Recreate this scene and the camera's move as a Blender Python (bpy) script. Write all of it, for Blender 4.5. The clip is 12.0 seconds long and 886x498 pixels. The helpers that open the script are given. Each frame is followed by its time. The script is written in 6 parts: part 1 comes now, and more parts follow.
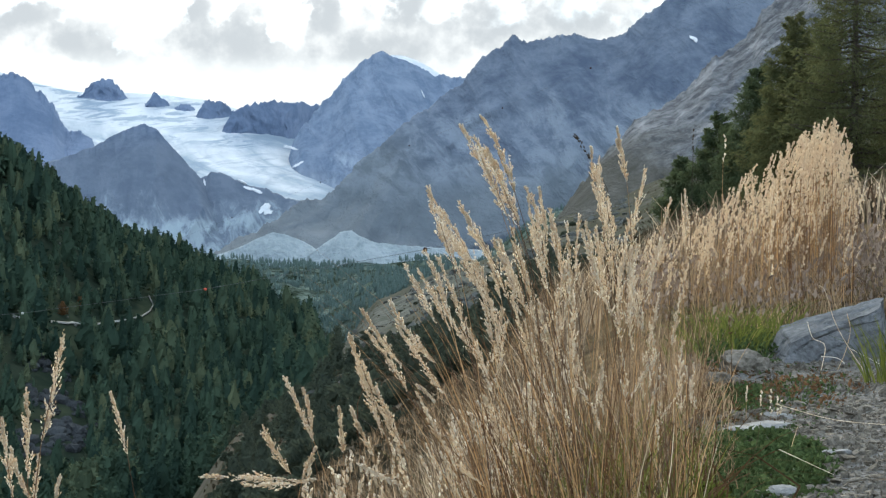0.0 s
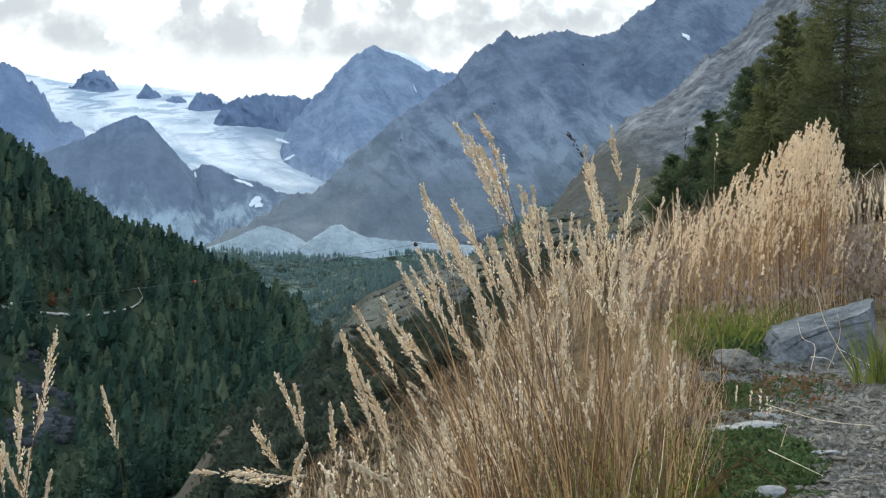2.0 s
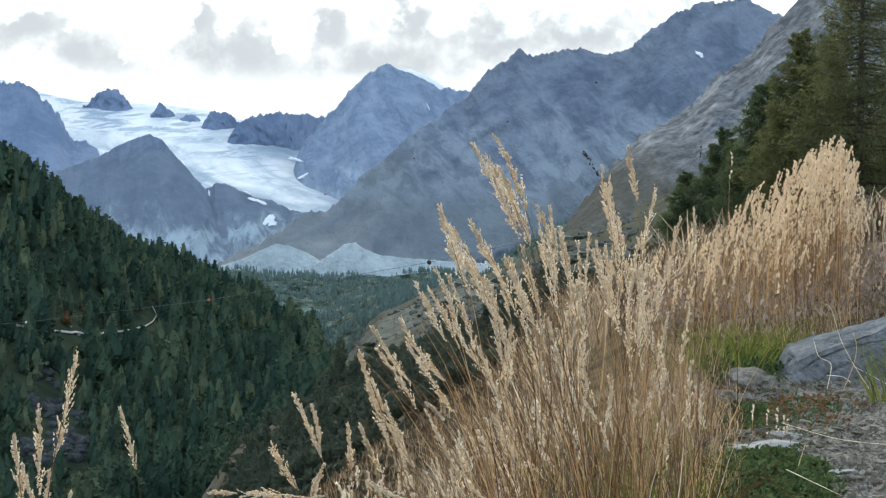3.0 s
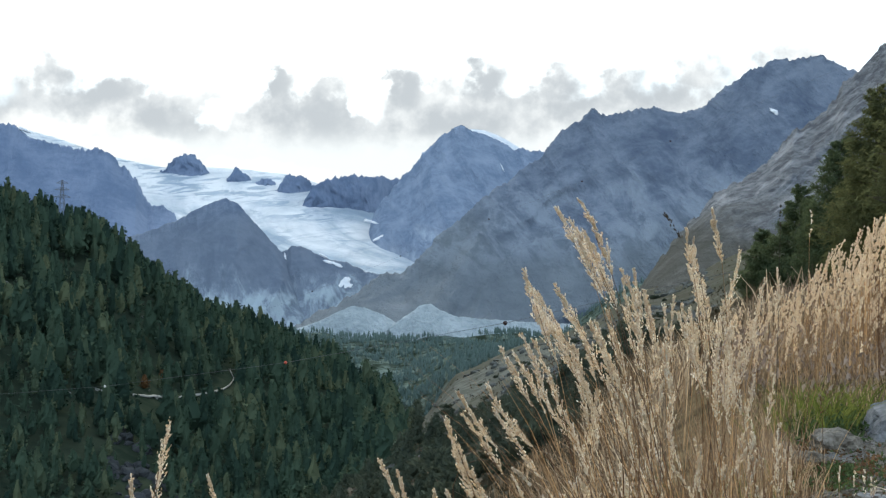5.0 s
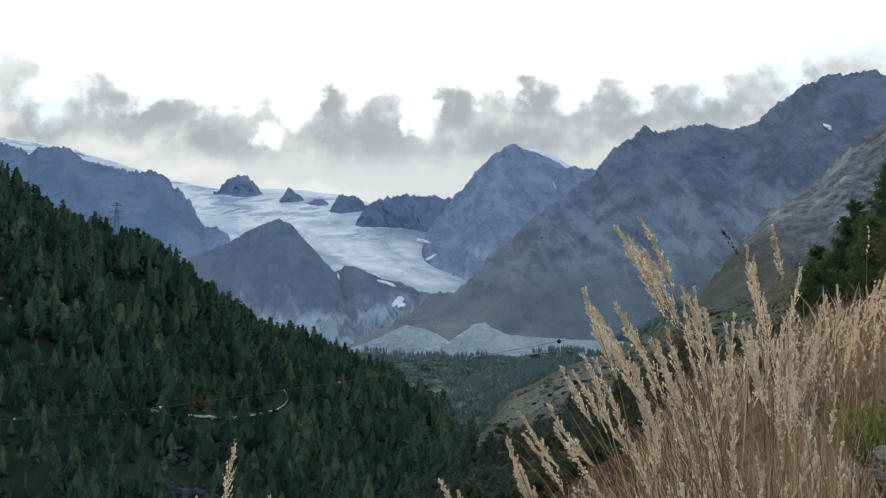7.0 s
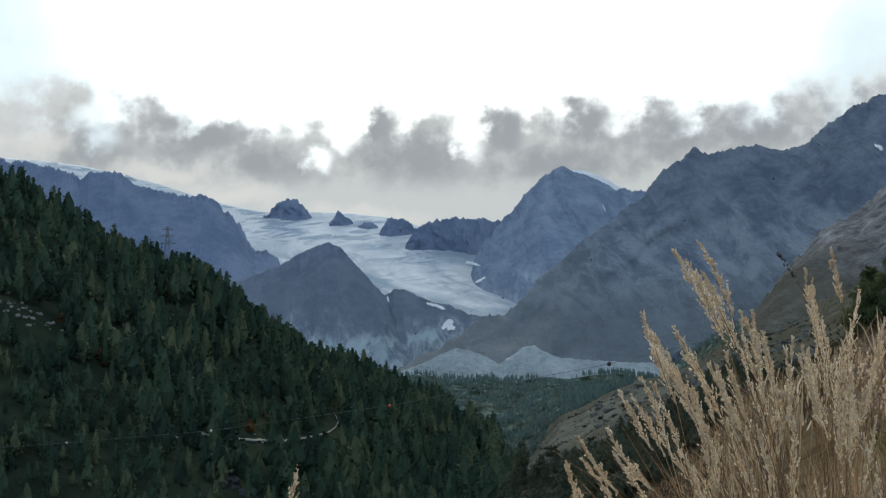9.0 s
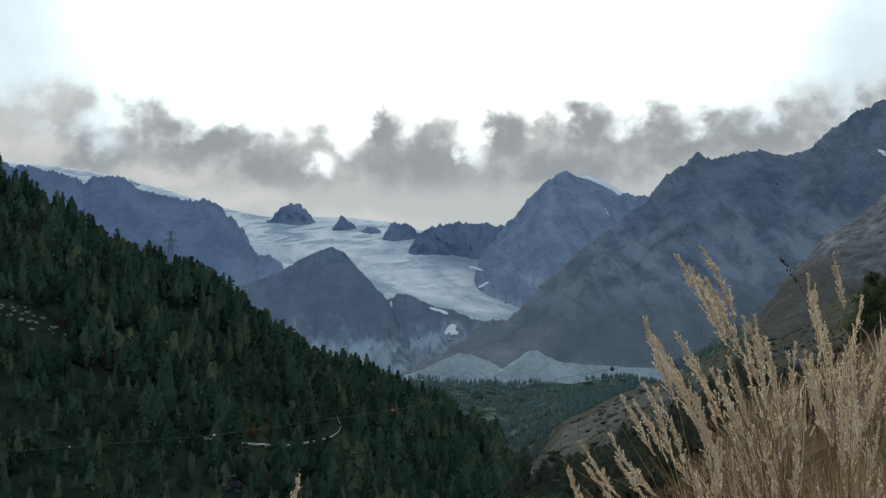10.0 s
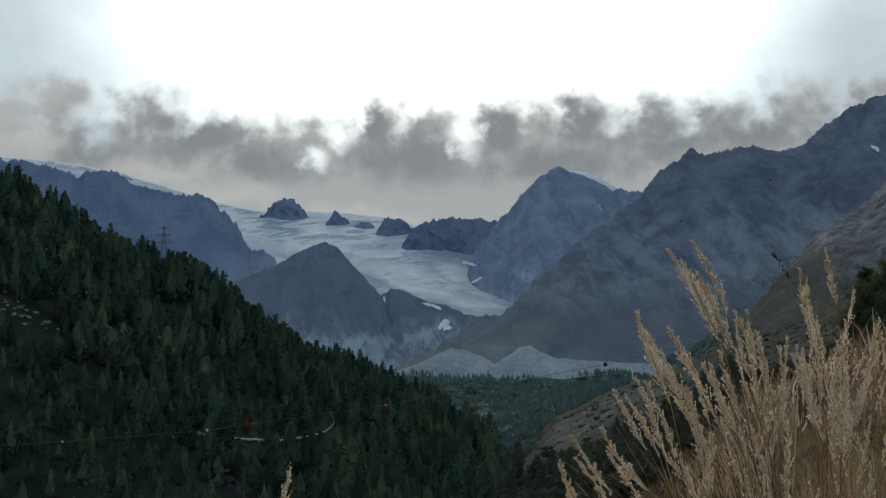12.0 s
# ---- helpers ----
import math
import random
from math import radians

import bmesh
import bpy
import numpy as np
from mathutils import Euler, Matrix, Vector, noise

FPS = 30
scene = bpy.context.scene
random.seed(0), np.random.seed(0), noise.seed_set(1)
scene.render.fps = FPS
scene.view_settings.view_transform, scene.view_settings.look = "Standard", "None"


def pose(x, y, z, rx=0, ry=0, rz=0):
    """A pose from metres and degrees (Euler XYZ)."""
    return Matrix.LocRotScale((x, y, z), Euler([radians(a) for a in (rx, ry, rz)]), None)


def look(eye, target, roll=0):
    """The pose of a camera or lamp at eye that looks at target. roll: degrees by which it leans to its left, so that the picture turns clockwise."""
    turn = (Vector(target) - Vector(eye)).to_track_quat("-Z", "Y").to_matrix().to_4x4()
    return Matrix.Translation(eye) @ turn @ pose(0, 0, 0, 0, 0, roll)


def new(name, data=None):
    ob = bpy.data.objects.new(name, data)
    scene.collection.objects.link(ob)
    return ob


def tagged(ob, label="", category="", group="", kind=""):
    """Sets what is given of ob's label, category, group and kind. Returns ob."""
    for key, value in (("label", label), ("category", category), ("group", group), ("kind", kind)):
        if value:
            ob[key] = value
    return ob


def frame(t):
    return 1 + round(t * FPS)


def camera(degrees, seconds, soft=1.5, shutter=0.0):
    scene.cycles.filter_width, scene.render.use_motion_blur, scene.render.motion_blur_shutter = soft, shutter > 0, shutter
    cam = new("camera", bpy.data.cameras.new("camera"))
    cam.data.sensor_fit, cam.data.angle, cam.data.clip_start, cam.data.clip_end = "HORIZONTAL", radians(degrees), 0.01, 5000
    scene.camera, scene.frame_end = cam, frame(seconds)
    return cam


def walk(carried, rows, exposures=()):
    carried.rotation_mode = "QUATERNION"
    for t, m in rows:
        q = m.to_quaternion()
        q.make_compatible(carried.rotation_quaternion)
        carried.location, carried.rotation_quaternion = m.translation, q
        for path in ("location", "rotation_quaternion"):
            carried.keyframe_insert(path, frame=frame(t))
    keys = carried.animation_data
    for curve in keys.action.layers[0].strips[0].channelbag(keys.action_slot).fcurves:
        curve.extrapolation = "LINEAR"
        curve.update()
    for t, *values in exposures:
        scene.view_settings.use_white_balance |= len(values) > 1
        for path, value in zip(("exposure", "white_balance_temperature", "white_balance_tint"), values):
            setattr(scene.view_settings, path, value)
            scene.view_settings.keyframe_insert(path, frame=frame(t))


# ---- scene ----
cam = camera(27.5, 12.0, soft=1.3)
EYE_Z = 0.7
# seconds, sideways and upward drift of the eye, yaw to the left, pitch, roll
PATH = [
    (0.0, 0.0, 0.0, 0.0, -0.73, 0.59),
    (0.5, -0.001, 0.002, -0.15, -0.96, 0.82),
    (1.0, -0.003, 0.0037, -0.31, -1.05, 1.04),
    (1.5, -0.004, 0.0047, -0.35, -1.01, 1.22),
    (2.0, -0.005, 0.0055, -0.31, -0.88, 1.22),
    (2.5, -0.009, 0.006, -0.21, -0.69, 1.26),
    (3.0, -0.0125, 0.009, 0.13, -0.32, 1.12),
    (5.0, -0.030, 0.0165, 2.54, 1.57, 0.55),
    (5.5, -0.033, 0.0175, 3.08, 1.85, 0.38),
    (6.0, -0.036, 0.0172, 3.51, 2.01, 0.35),
    (6.5, -0.039, 0.0178, 3.86, 2.08, 0.24),
    (8.5, -0.054, 0.0205, 5.41, 2.65, -0.04),
    (9.0, -0.057, 0.0213, 5.78, 2.88, -0.05),
    (9.5, -0.058, 0.0215, 5.91, 3.00, 0.0),
    (10.0, -0.056, 0.0215, 5.88, 3.03, 0.03),
    (10.5, -0.0555, 0.021, 5.80, 3.03, 0.01),
    (11.0, -0.0555, 0.0205, 5.72, 3.01, 0.0),
    (11.5, -0.054, 0.0205, 5.69, 2.95, 0.0),
    (12.0, -0.0535, 0.0195, 5.67, 2.88, 0.11),
]


def toward(az, el):
    """Unit direction: azimuth in degrees to the right of +y, elevation in degrees."""
    a, e = radians(az), radians(el)
    return Vector((math.sin(a) * math.cos(e), math.cos(a) * math.cos(e), math.sin(e)))


def eye_pose(x, z, yaw, pitch, roll):
    eye = Vector((x, 0.0, EYE_Z + z))
    return look(eye, eye + toward(-yaw, pitch), roll)


EXPOSURES = [(0.0, 0.6), (3.0, 0.64), (5.0, 0.45), (6.0, 0.25), (6.5, 0.12), (8.5, -0.27), (10.0, -0.48), (12.0, -0.92)]
EXPOSURES = [(t, stops, 6350, 6) for t, stops in EXPOSURES]
walk(cam, [(t, eye_pose(x, z, yaw, pitch, roll)) for t, x, z, yaw, pitch, roll in PATH], EXPOSURES)

# ---- light ----
SUN_AZ, SUN_EL = -6.0, 15.0   # behind the cloud, over the head of the valley


def node(tree, kind, *links, **props):
    """A node with properties set; links: (input, socket or value)."""
    n = tree.nodes.new(kind)
    for key, value in props.items():
        set_prop(n, key, value)
    for key, value in links:
        if isinstance(value, bpy.types.NodeSocket):
            tree.links.new(value, n.inputs[key])
        else:
            n.inputs[key].default_value = value
    return n


def set_prop(n, key, value):
    if key == "operation":
        n.operation = value
    elif key == "blend_type":
        n.blend_type = value
    elif key == "data_type":
        n.data_type = value
    elif key == "sky_type":
        n.sky_type = value
    elif key == "feature":
        n.feature = value
    elif key == "noise_type":
        n.noise_type = value
    elif key == "clamp":
        n.clamp = value
    elif key == "interpolation_type":
        n.interpolation_type = value
    elif key == "normalize":
        n.normalize = value


def maths(tree, op, a, b=0.0, c=None):
    n = node(tree, "ShaderNodeMath", (0, a), (1, b), operation=op)
    if c is not None:
        if isinstance(c, bpy.types.NodeSocket):
            tree.links.new(c, n.inputs[2])
        else:
            n.inputs[2].default_value = c
    return n.outputs[0]


def remap(tree, value, lo, hi, to_lo=0.0, to_hi=1.0, smooth=True):
    n = node(tree, "ShaderNodeMapRange", (0, value), (1, lo), (2, hi), (3, to_lo), (4, to_hi), clamp=True,
             interpolation_type="SMOOTHSTEP" if smooth else "LINEAR")
    return n.outputs[0]


def blend(tree, fac, a, b, kind="MIX"):
    n = node(tree, "ShaderNodeMix", data_type="RGBA", blend_type=kind)
    for index, value in ((0, fac), (6, a), (7, b)):
        if isinstance(value, bpy.types.NodeSocket):
            tree.links.new(value, n.inputs[index])
        elif index == 0:
            n.inputs[0].default_value = value
        else:
            n.inputs[index].default_value = (*value, 1.0)
    return n.outputs[2]


def fractal(tree, vector, scale, detail=4.0, rough=0.55, distortion=0.0):
    n = node(tree, "ShaderNodeTexNoise", ("Vector", vector), ("Scale", scale), ("Detail", detail), ("Roughness", rough),
             ("Distortion", distortion))
    return n.outputs["Fac"]


# the cloud bank: azimuth, elevation, half width and half height of its heaps, gaps, thick dark cores and thin bright places
CLOUD_HEAPS = [(-19.8, 6.6, 2.8, 1.6), (-17.9, 7.1, 1.5, 1.5), (-17.2, 7.5, 0.7, 0.9), (-14.9, 6.8, 2.1, 1.6), (-12.6, 6.4, 2.1, 1.4), (-10.8, 5.8, 1.8, 1.0),
               (-7.8, 6.6, 1.3, 1.5), (-6.2, 6.5, 1.8, 1.5), (-3.9, 6.7, 1.5, 1.4), (-2.7, 6.6, 1.6, 1.4), (-1.2, 6.9, 1.7, 1.5), (1.0, 6.7, 2.0, 1.4),
               (3.0, 6.8, 1.6, 1.5), (5.5, 7.0, 2.2, 1.5), (8.5, 7.4, 2.4, 1.6)]
CLOUD_GAPS = [(-9.8, 5.75, 0.6, 0.4), (-5.0, 6.3, 0.5, 0.7), (-8.9, 6.3, 0.5, 0.5), (-16.4, 6.2, 0.7, 0.5)]
CLOUD_CORES = [(-16.6, 6.0, 1.5, 1.0), (-13.6, 6.4, 2.3, 0.9), (-11.4, 5.5, 2.0, 0.8), (-8.0, 6.5, 0.8, 1.0), (-6.5, 5.7, 2.2, 1.1), (-3.8, 6.6, 0.8, 0.9),
               (-1.2, 6.9, 1.3, 1.0), (-2.0, 5.5, 3.0, 0.9), (1.6, 6.4, 1.8, 0.9), (4.0, 6.6, 1.8, 0.9), (7.6, 6.6, 2.4, 1.0)]
CLOUD_BRIGHT = [(-18.4, 6.1, 1.2, 0.6), (-14.6, 5.2, 2.6, 0.5), (-19.9, 6.0, 0.9, 0.5), (-12.2, 4.6, 2.0, 0.5), (-8.5, 3.9, 3.0, 0.5)]


def make_world():
    world = bpy.data.worlds.new("world")
    scene.world = world
    world.use_nodes = True
    tree = world.node_tree
    tree.nodes.clear()
    out = tree.nodes.new("ShaderNodeOutputWorld")
    back = tree.nodes.new("ShaderNodeBackground")
    tree.links.new(back.outputs[0], out.inputs[0])
    sky = node(tree, "ShaderNodeTexSky", sky_type="NISHITA")
    sky.sun_disc = False
    sky.sun_elevation, sky.sun_rotation = radians(SUN_EL), radians(SUN_AZ)
    sky.altitude = 1700
    clear = blend(tree, 1.0, sky.outputs[0], (0.11, 0.11, 0.11), "MULTIPLY")
    way = node(tree, "ShaderNodeTexCoord").outputs["Generated"]
    split = node(tree, "ShaderNodeSeparateXYZ", (0, way))
    el = maths(tree, "MULTIPLY", maths(tree, "ARCSINE", split.outputs[2]), 57.2958)
    # thin bright veil over the whole sky, brightest round the hidden sun
    s = toward(SUN_AZ, SUN_EL)
    dot = node(tree, "ShaderNodeVectorMath", (0, way), (1, s), operation="DOT_PRODUCT").outputs["Value"]
    glow = remap(tree, dot, 0.968, 1.0)
    wide = remap(tree, dot, -0.3, 1.0)
    veil_noise = fractal(tree, way, 7.0, 5.0, 0.6)
    veil = maths(tree, "ADD", maths(tree, "MULTIPLY", glow, 1.9), maths(tree, "MULTIPLY_ADD", wide, -0.9, 2.3))
    veil = maths(tree, "MULTIPLY", veil, remap(tree, veil_noise, 0.3, 0.7, 0.82, 1.15))
    tone = blend(tree, remap(tree, dot, 0.0, 0.75), (0.80, 0.93, 1.10), (0.87, 0.98, 1.04))
    tone = blend(tree, glow, tone, (1.0, 0.985, 0.94))
    veil_col = node(tree, "ShaderNodeVectorMath", (0, tone), operation="SCALE")
    tree.links.new(veil, veil_col.inputs["Scale"])
    holes = remap(tree, fractal(tree, way, 5.0, 4.0, 0.6, 0.4), 0.42, 0.62, 0.0, 1.0)
    holes = maths(tree, "MAXIMUM", maths(tree, "MULTIPLY", holes, 0.9), remap(tree, dot, 0.86, 0.97))
    high = blend(tree, holes, clear, veil_col.outputs[0])
    # grey cumulus bank lying on the peaks: heaped puffs at their azimuths and elevations, frayed by noise
    az = maths(tree, "MULTIPLY", maths(tree, "ARCTAN2", split.outputs[0], split.outputs[1]), 57.2958)
    sky_place = node(tree, "ShaderNodeCombineXYZ", (0, az), (1, el), (2, 0.0)).outputs[0]
    fray = node(tree, "ShaderNodeTexNoise", ("Vector", sky_place), ("Scale", 0.75), ("Detail", 5.0), ("Roughness", 0.56)).outputs["Color"]
    fray = node(tree, "ShaderNodeVectorMath", (0, fray), (1, (0.5, 0.5, 0.5)), operation="SUBTRACT").outputs[0]
    swirl = node(tree, "ShaderNodeVectorMath", (0, fray), (1, (1.5, 1.5, 0.0)), operation="MULTIPLY").outputs[0]
    puffed = node(tree, "ShaderNodeVectorMath", (0, sky_place), (1, swirl), operation="ADD").outputs[0]

    def heap(puffs, start):
        """How deep a direction lies inside a heap of round puffs: (azimuth, elevation, half width, half height)."""
        total = start
        for a, e, w, h in puffs:
            q = node(tree, "ShaderNodeMapping", ("Vector", puffed), ("Location", (-a / w, -e / h, 0.0)), ("Scale", (1 / w, 1 / h, 0.0))).outputs[0]
            far = node(tree, "ShaderNodeVectorMath", (0, q), operation="LENGTH").outputs["Value"]
            total = maths(tree, "SMOOTH_MAX", total, maths(tree, "SUBTRACT", 1.0, far), 0.4)
        return total

    noisy = fractal(tree, sky_place, 0.42, 4.5, 0.5)
    elsewhere = maths(tree, "ABSOLUTE", maths(tree, "ADD", az, 5.0))
    top = maths(tree, "MULTIPLY_ADD", maths(tree, "SUBTRACT", noisy, 0.5), 7.0, 7.6)
    flat_bank = maths(tree, "MULTIPLY", maths(tree, "SUBTRACT", top, el), 0.4)
    flat_bank = maths(tree, "SUBTRACT", flat_bank, remap(tree, elsewhere, 17.0, 12.5, 0.0, 3.0))
    # the level foot of the bank, then its heaps
    foot = maths(tree, "MULTIPLY", maths(tree, "SUBTRACT", maths(tree, "MULTIPLY_ADD", noisy, 2.2, 6.35), el), 0.7)
    depth = heap(CLOUD_HEAPS, maths(tree, "MAXIMUM", flat_bank, foot))
    grain = maths(tree, "SUBTRACT", fractal(tree, sky_place, 1.5, 4.0, 0.55), 0.5)
    depth = maths(tree, "MULTIPLY_ADD", grain, 0.85, maths(tree, "SUBTRACT", depth, 0.08))
    gaps = heap(CLOUD_GAPS, -1.0)
    bank = maths(tree, "MULTIPLY", remap(tree, depth, -0.05, 0.75), remap(tree, maths(tree, "MULTIPLY_ADD", grain, 1.6, gaps), 1.0, -0.3, 0.4, 1.0))
    cores = heap(CLOUD_CORES, -1.0)
    body = blend(tree, remap(tree, maths(tree, "MULTIPLY_ADD", grain, 2.0, cores), -0.7, 0.9), (0.78, 0.78, 0.78), (0.45, 0.47, 0.495))
    body = blend(tree, remap(tree, depth, 0.1, 0.55), (0.86, 0.84, 0.81), body)
    low = blend(tree, remap(tree, el, 5.5, 4.3), body, (0.74, 0.755, 0.76))
    low = blend(tree, maths(tree, "MULTIPLY", remap(tree, heap(CLOUD_BRIGHT, -1.0), -0.1, 0.8), 0.8), low, (0.90, 0.88, 0.85))
    colour = blend(tree, bank, high, low)
    tree.links.new(colour, back.inputs[0])
    back.inputs[1].default_value = 1.0


make_world()
sun_data = bpy.data.lights.new("sun", "SUN")
sun_data.energy, sun_data.angle, sun_data.color = 4.7, radians(14), (1.0, 0.90, 0.74)
sun = new("sun", sun_data)
sun.matrix_world = look(toward(SUN_AZ, SUN_EL + 8) * 50, (0, 0, 0))

# ---- materials ----
def material(name):
    mat = bpy.data.materials.new(name)
    mat.use_nodes = True
    tree = mat.node_tree
    tree.nodes.clear()
    out = tree.nodes.new("ShaderNodeOutputMaterial")
    shader = tree.nodes.new("ShaderNodeBsdfPrincipled")
    tree.links.new(shader.outputs[0], out.inputs[0])
    shader.inputs["Roughness"].default_value = 0.85
    shader.inputs["Specular IOR Level"].default_value = 0.0
    return mat, tree, shader, out


def world_place(tree):
    return node(tree, "ShaderNodeNewGeometry").outputs["Position"]


def turned(tree, place, lean, scale):
    """Places turned about y by lean, then stretched."""
    q = node(tree, "ShaderNodeMapping", ("Vector", place), ("Rotation", (0.0, lean, 0.0))).outputs[0]
    return node(tree, "ShaderNodeMapping", ("Vector", q), ("Scale", scale)).outputs[0]


def bump(tree, shader, height, strength, distance):
    b = node(tree, "ShaderNodeBump", ("Height", height), ("Strength", strength), ("Distance", distance))
    tree.links.new(b.outputs[0], shader.inputs["Normal"])


def rock_material(name, dark, light, scree, green, size, turf_line, talus_line, spread=120.0, relief=1.0, lean=0.35, strata=0.0, turf_most=0.8, talus_most=0.7, talus_foot=-900.0):
    """Mountain rock: dark walls cut by gullies, turf on the gentler ground below turf_line, fans of pale talus below talus_line.
    size: metres of the large forms; spread: how far the two lines waver; lean: tilt of the gullies; strata: strength of the tilted beds."""
    mat, tree, shader, _ = material(name)
    geo = node(tree, "ShaderNodeNewGeometry")
    place = geo.outputs["Position"]
    high = node(tree, "ShaderNodeSeparateXYZ", (0, place)).outputs[2]
    up = node(tree, "ShaderNodeSeparateXYZ", (0, geo.outputs["Normal"])).outputs[2]
    big = fractal(tree, place, 1.0 / size, 4, 0.5, 0.4)
    mid = fractal(tree, place, 5.0 / size, 7, 0.64, 0.3)
    fine = fractal(tree, place, 22.0 / size, 5, 0.65)
    fall = turned(tree, place, lean, (1.0, 0.3, 0.36))
    gully = fractal(tree, fall, 12.0 / size, 6, 0.66, 0.5)
    chute = fractal(tree, fall, 5.0 / size, 6, 0.64, 0.4)
    mottle = maths(tree, "ADD", maths(tree, "MULTIPLY", mid, 0.45), maths(tree, "ADD", maths(tree, "MULTIPLY", gully, 0.35), maths(tree, "MULTIPLY", fine, 0.2)))
    wall = blend(tree, remap(tree, mottle, 0.38, 0.62), dark, light)
    ribs = node(tree, "ShaderNodeTexNoise", ("Vector", fall), ("Scale", 11.0 / size), ("Detail", 6.0), ("Roughness", 0.6), ("Distortion", 0.3),
                noise_type="RIDGED_MULTIFRACTAL", normalize=False).outputs["Fac"]
    wall = blend(tree, remap(tree, ribs, 0.75, 1.5, 0.0, 0.55), wall, [0.62 * q for q in dark])
    if strata:
        beds = turned(tree, place, 0.75, (0.22, 0.2, 1.6))
        wall = blend(tree, remap(tree, fractal(tree, beds, 9.0 / size, 5, 0.62, 0.5), 0.50, 0.70, 0.0, strata), wall, scree)
    sway = maths(tree, "MULTIPLY_ADD", maths(tree, "SUBTRACT", big, 0.5), 4.0 * spread, high)
    turf = maths(tree, "MULTIPLY", remap(tree, sway, turf_line + spread, turf_line - spread), remap(tree, maths(tree, "MULTIPLY_ADD", mid, 0.8, up), 0.45, 0.95))
    wall = blend(tree, maths(tree, "MULTIPLY", turf, turf_most), wall, green)
    sway = maths(tree, "MULTIPLY_ADD", maths(tree, "SUBTRACT", chute, 0.5), 6.0 * spread, high)
    talus = maths(tree, "MULTIPLY", remap(tree, sway, talus_line + 0.5 * spread, talus_line - 0.8 * spread), remap(tree, gully, 0.42, 0.58, 0.15, 1.0))
    talus = maths(tree, "MULTIPLY", talus, remap(tree, high, talus_foot - 40.0, talus_foot + 60.0))
    wall = blend(tree, maths(tree, "MULTIPLY", talus, talus_most), wall, scree)
    tree.links.new(wall, shader.inputs["Base Color"])
    bump(tree, shader, maths(tree, "SUBTRACT", maths(tree, "ADD", maths(tree, "MULTIPLY", fine, 0.5), gully), maths(tree, "MULTIPLY", ribs, 0.25)), 0.8 * relief, size * 0.05)
    return mat


def ice_material():
    """Firn and ice: white snow fields above, grey-blue flow bands and crevasse fields below."""
    mat, tree, shader, _ = material("glacier_ice")
    p = world_place(tree)
    warp = fractal(tree, p, 0.004, 4, 0.5)
    run = turned(tree, p, -0.5, (0.35, 0.25, 1.8))
    flow = fractal(tree, run, 0.006, 6, 0.6, 1.2)
    crack = fractal(tree, turned(tree, p, 0.15, (0.5, 0.2, 2.2)), 0.022, 6, 0.66, 1.4)
    high = node(tree, "ShaderNodeSeparateXYZ", (0, p)).outputs[2]
    c = blend(tree, remap(tree, flow, 0.34, 0.64), (0.27, 0.34, 0.41), (0.60, 0.635, 0.67))
    firn = remap(tree, maths(tree, "MULTIPLY_ADD", warp, 160.0, high), 250.0, 400.0)
    c = blend(tree, maths(tree, "MULTIPLY", firn, 0.75), c, (0.58, 0.62, 0.655))
    broken = maths(tree, "MULTIPLY", remap(tree, crack, 0.48, 0.60), remap(tree, warp, 0.40, 0.60, 0.2, 0.85))
    c = blend(tree, broken, c, (0.26, 0.33, 0.41))
    tree.links.new(c, shader.inputs["Base Color"])
    shader.inputs["Roughness"].default_value = 0.6
    bump(tree, shader, maths(tree, "ADD", flow, maths(tree, "MULTIPLY", crack, 0.8)), 1.0, 14.0)
    return mat


def plain_material(name, dark, light, size, rough=0.85, relief=0.4, translucent=0.0, per_piece=0.0, gloss=0.0, skew=1.0):
    """A surface mottled between two colours at two scales. per_piece: how far one piece differs from the next."""
    mat, tree, shader, out = material(name)
    p = world_place(tree)
    a = fractal(tree, p, 1.0 / size, 5, 0.6, 0.3)
    b = fractal(tree, p, 7.0 / size, 4, 0.6)
    f = maths(tree, "ADD", maths(tree, "MULTIPLY", a, 0.6), maths(tree, "MULTIPLY", b, 0.4))
    f = remap(tree, f, 0.33, 0.67)
    if per_piece:
        island = node(tree, "ShaderNodeNewGeometry").outputs["Random Per Island"]
        thing = node(tree, "ShaderNodeObjectInfo").outputs["Random"]
        chance = maths(tree, "FRACT", maths(tree, "ADD", island, thing))
        if skew != 1.0:
            chance = maths(tree, "POWER", chance, skew)
        f = maths(tree, "ADD", maths(tree, "MULTIPLY", f, 1.0 - per_piece), maths(tree, "MULTIPLY", chance, per_piece))
    c = blend(tree, f, dark, light)
    tree.links.new(c, shader.inputs["Base Color"])
    shader.inputs["Roughness"].default_value = rough
    shader.inputs["Specular IOR Level"].default_value = gloss
    if relief:
        bump(tree, shader, maths(tree, "ADD", a, b), relief, size * 0.15)
    if translucent:
        t = node(tree, "ShaderNodeBsdfTranslucent", ("Color", c))
        mix = node(tree, "ShaderNodeMixShader", (0, translucent), (1, shader.outputs[0]), (2, t.outputs[0]))
        tree.links.new(mix.outputs[0], out.inputs[0])
    return mat


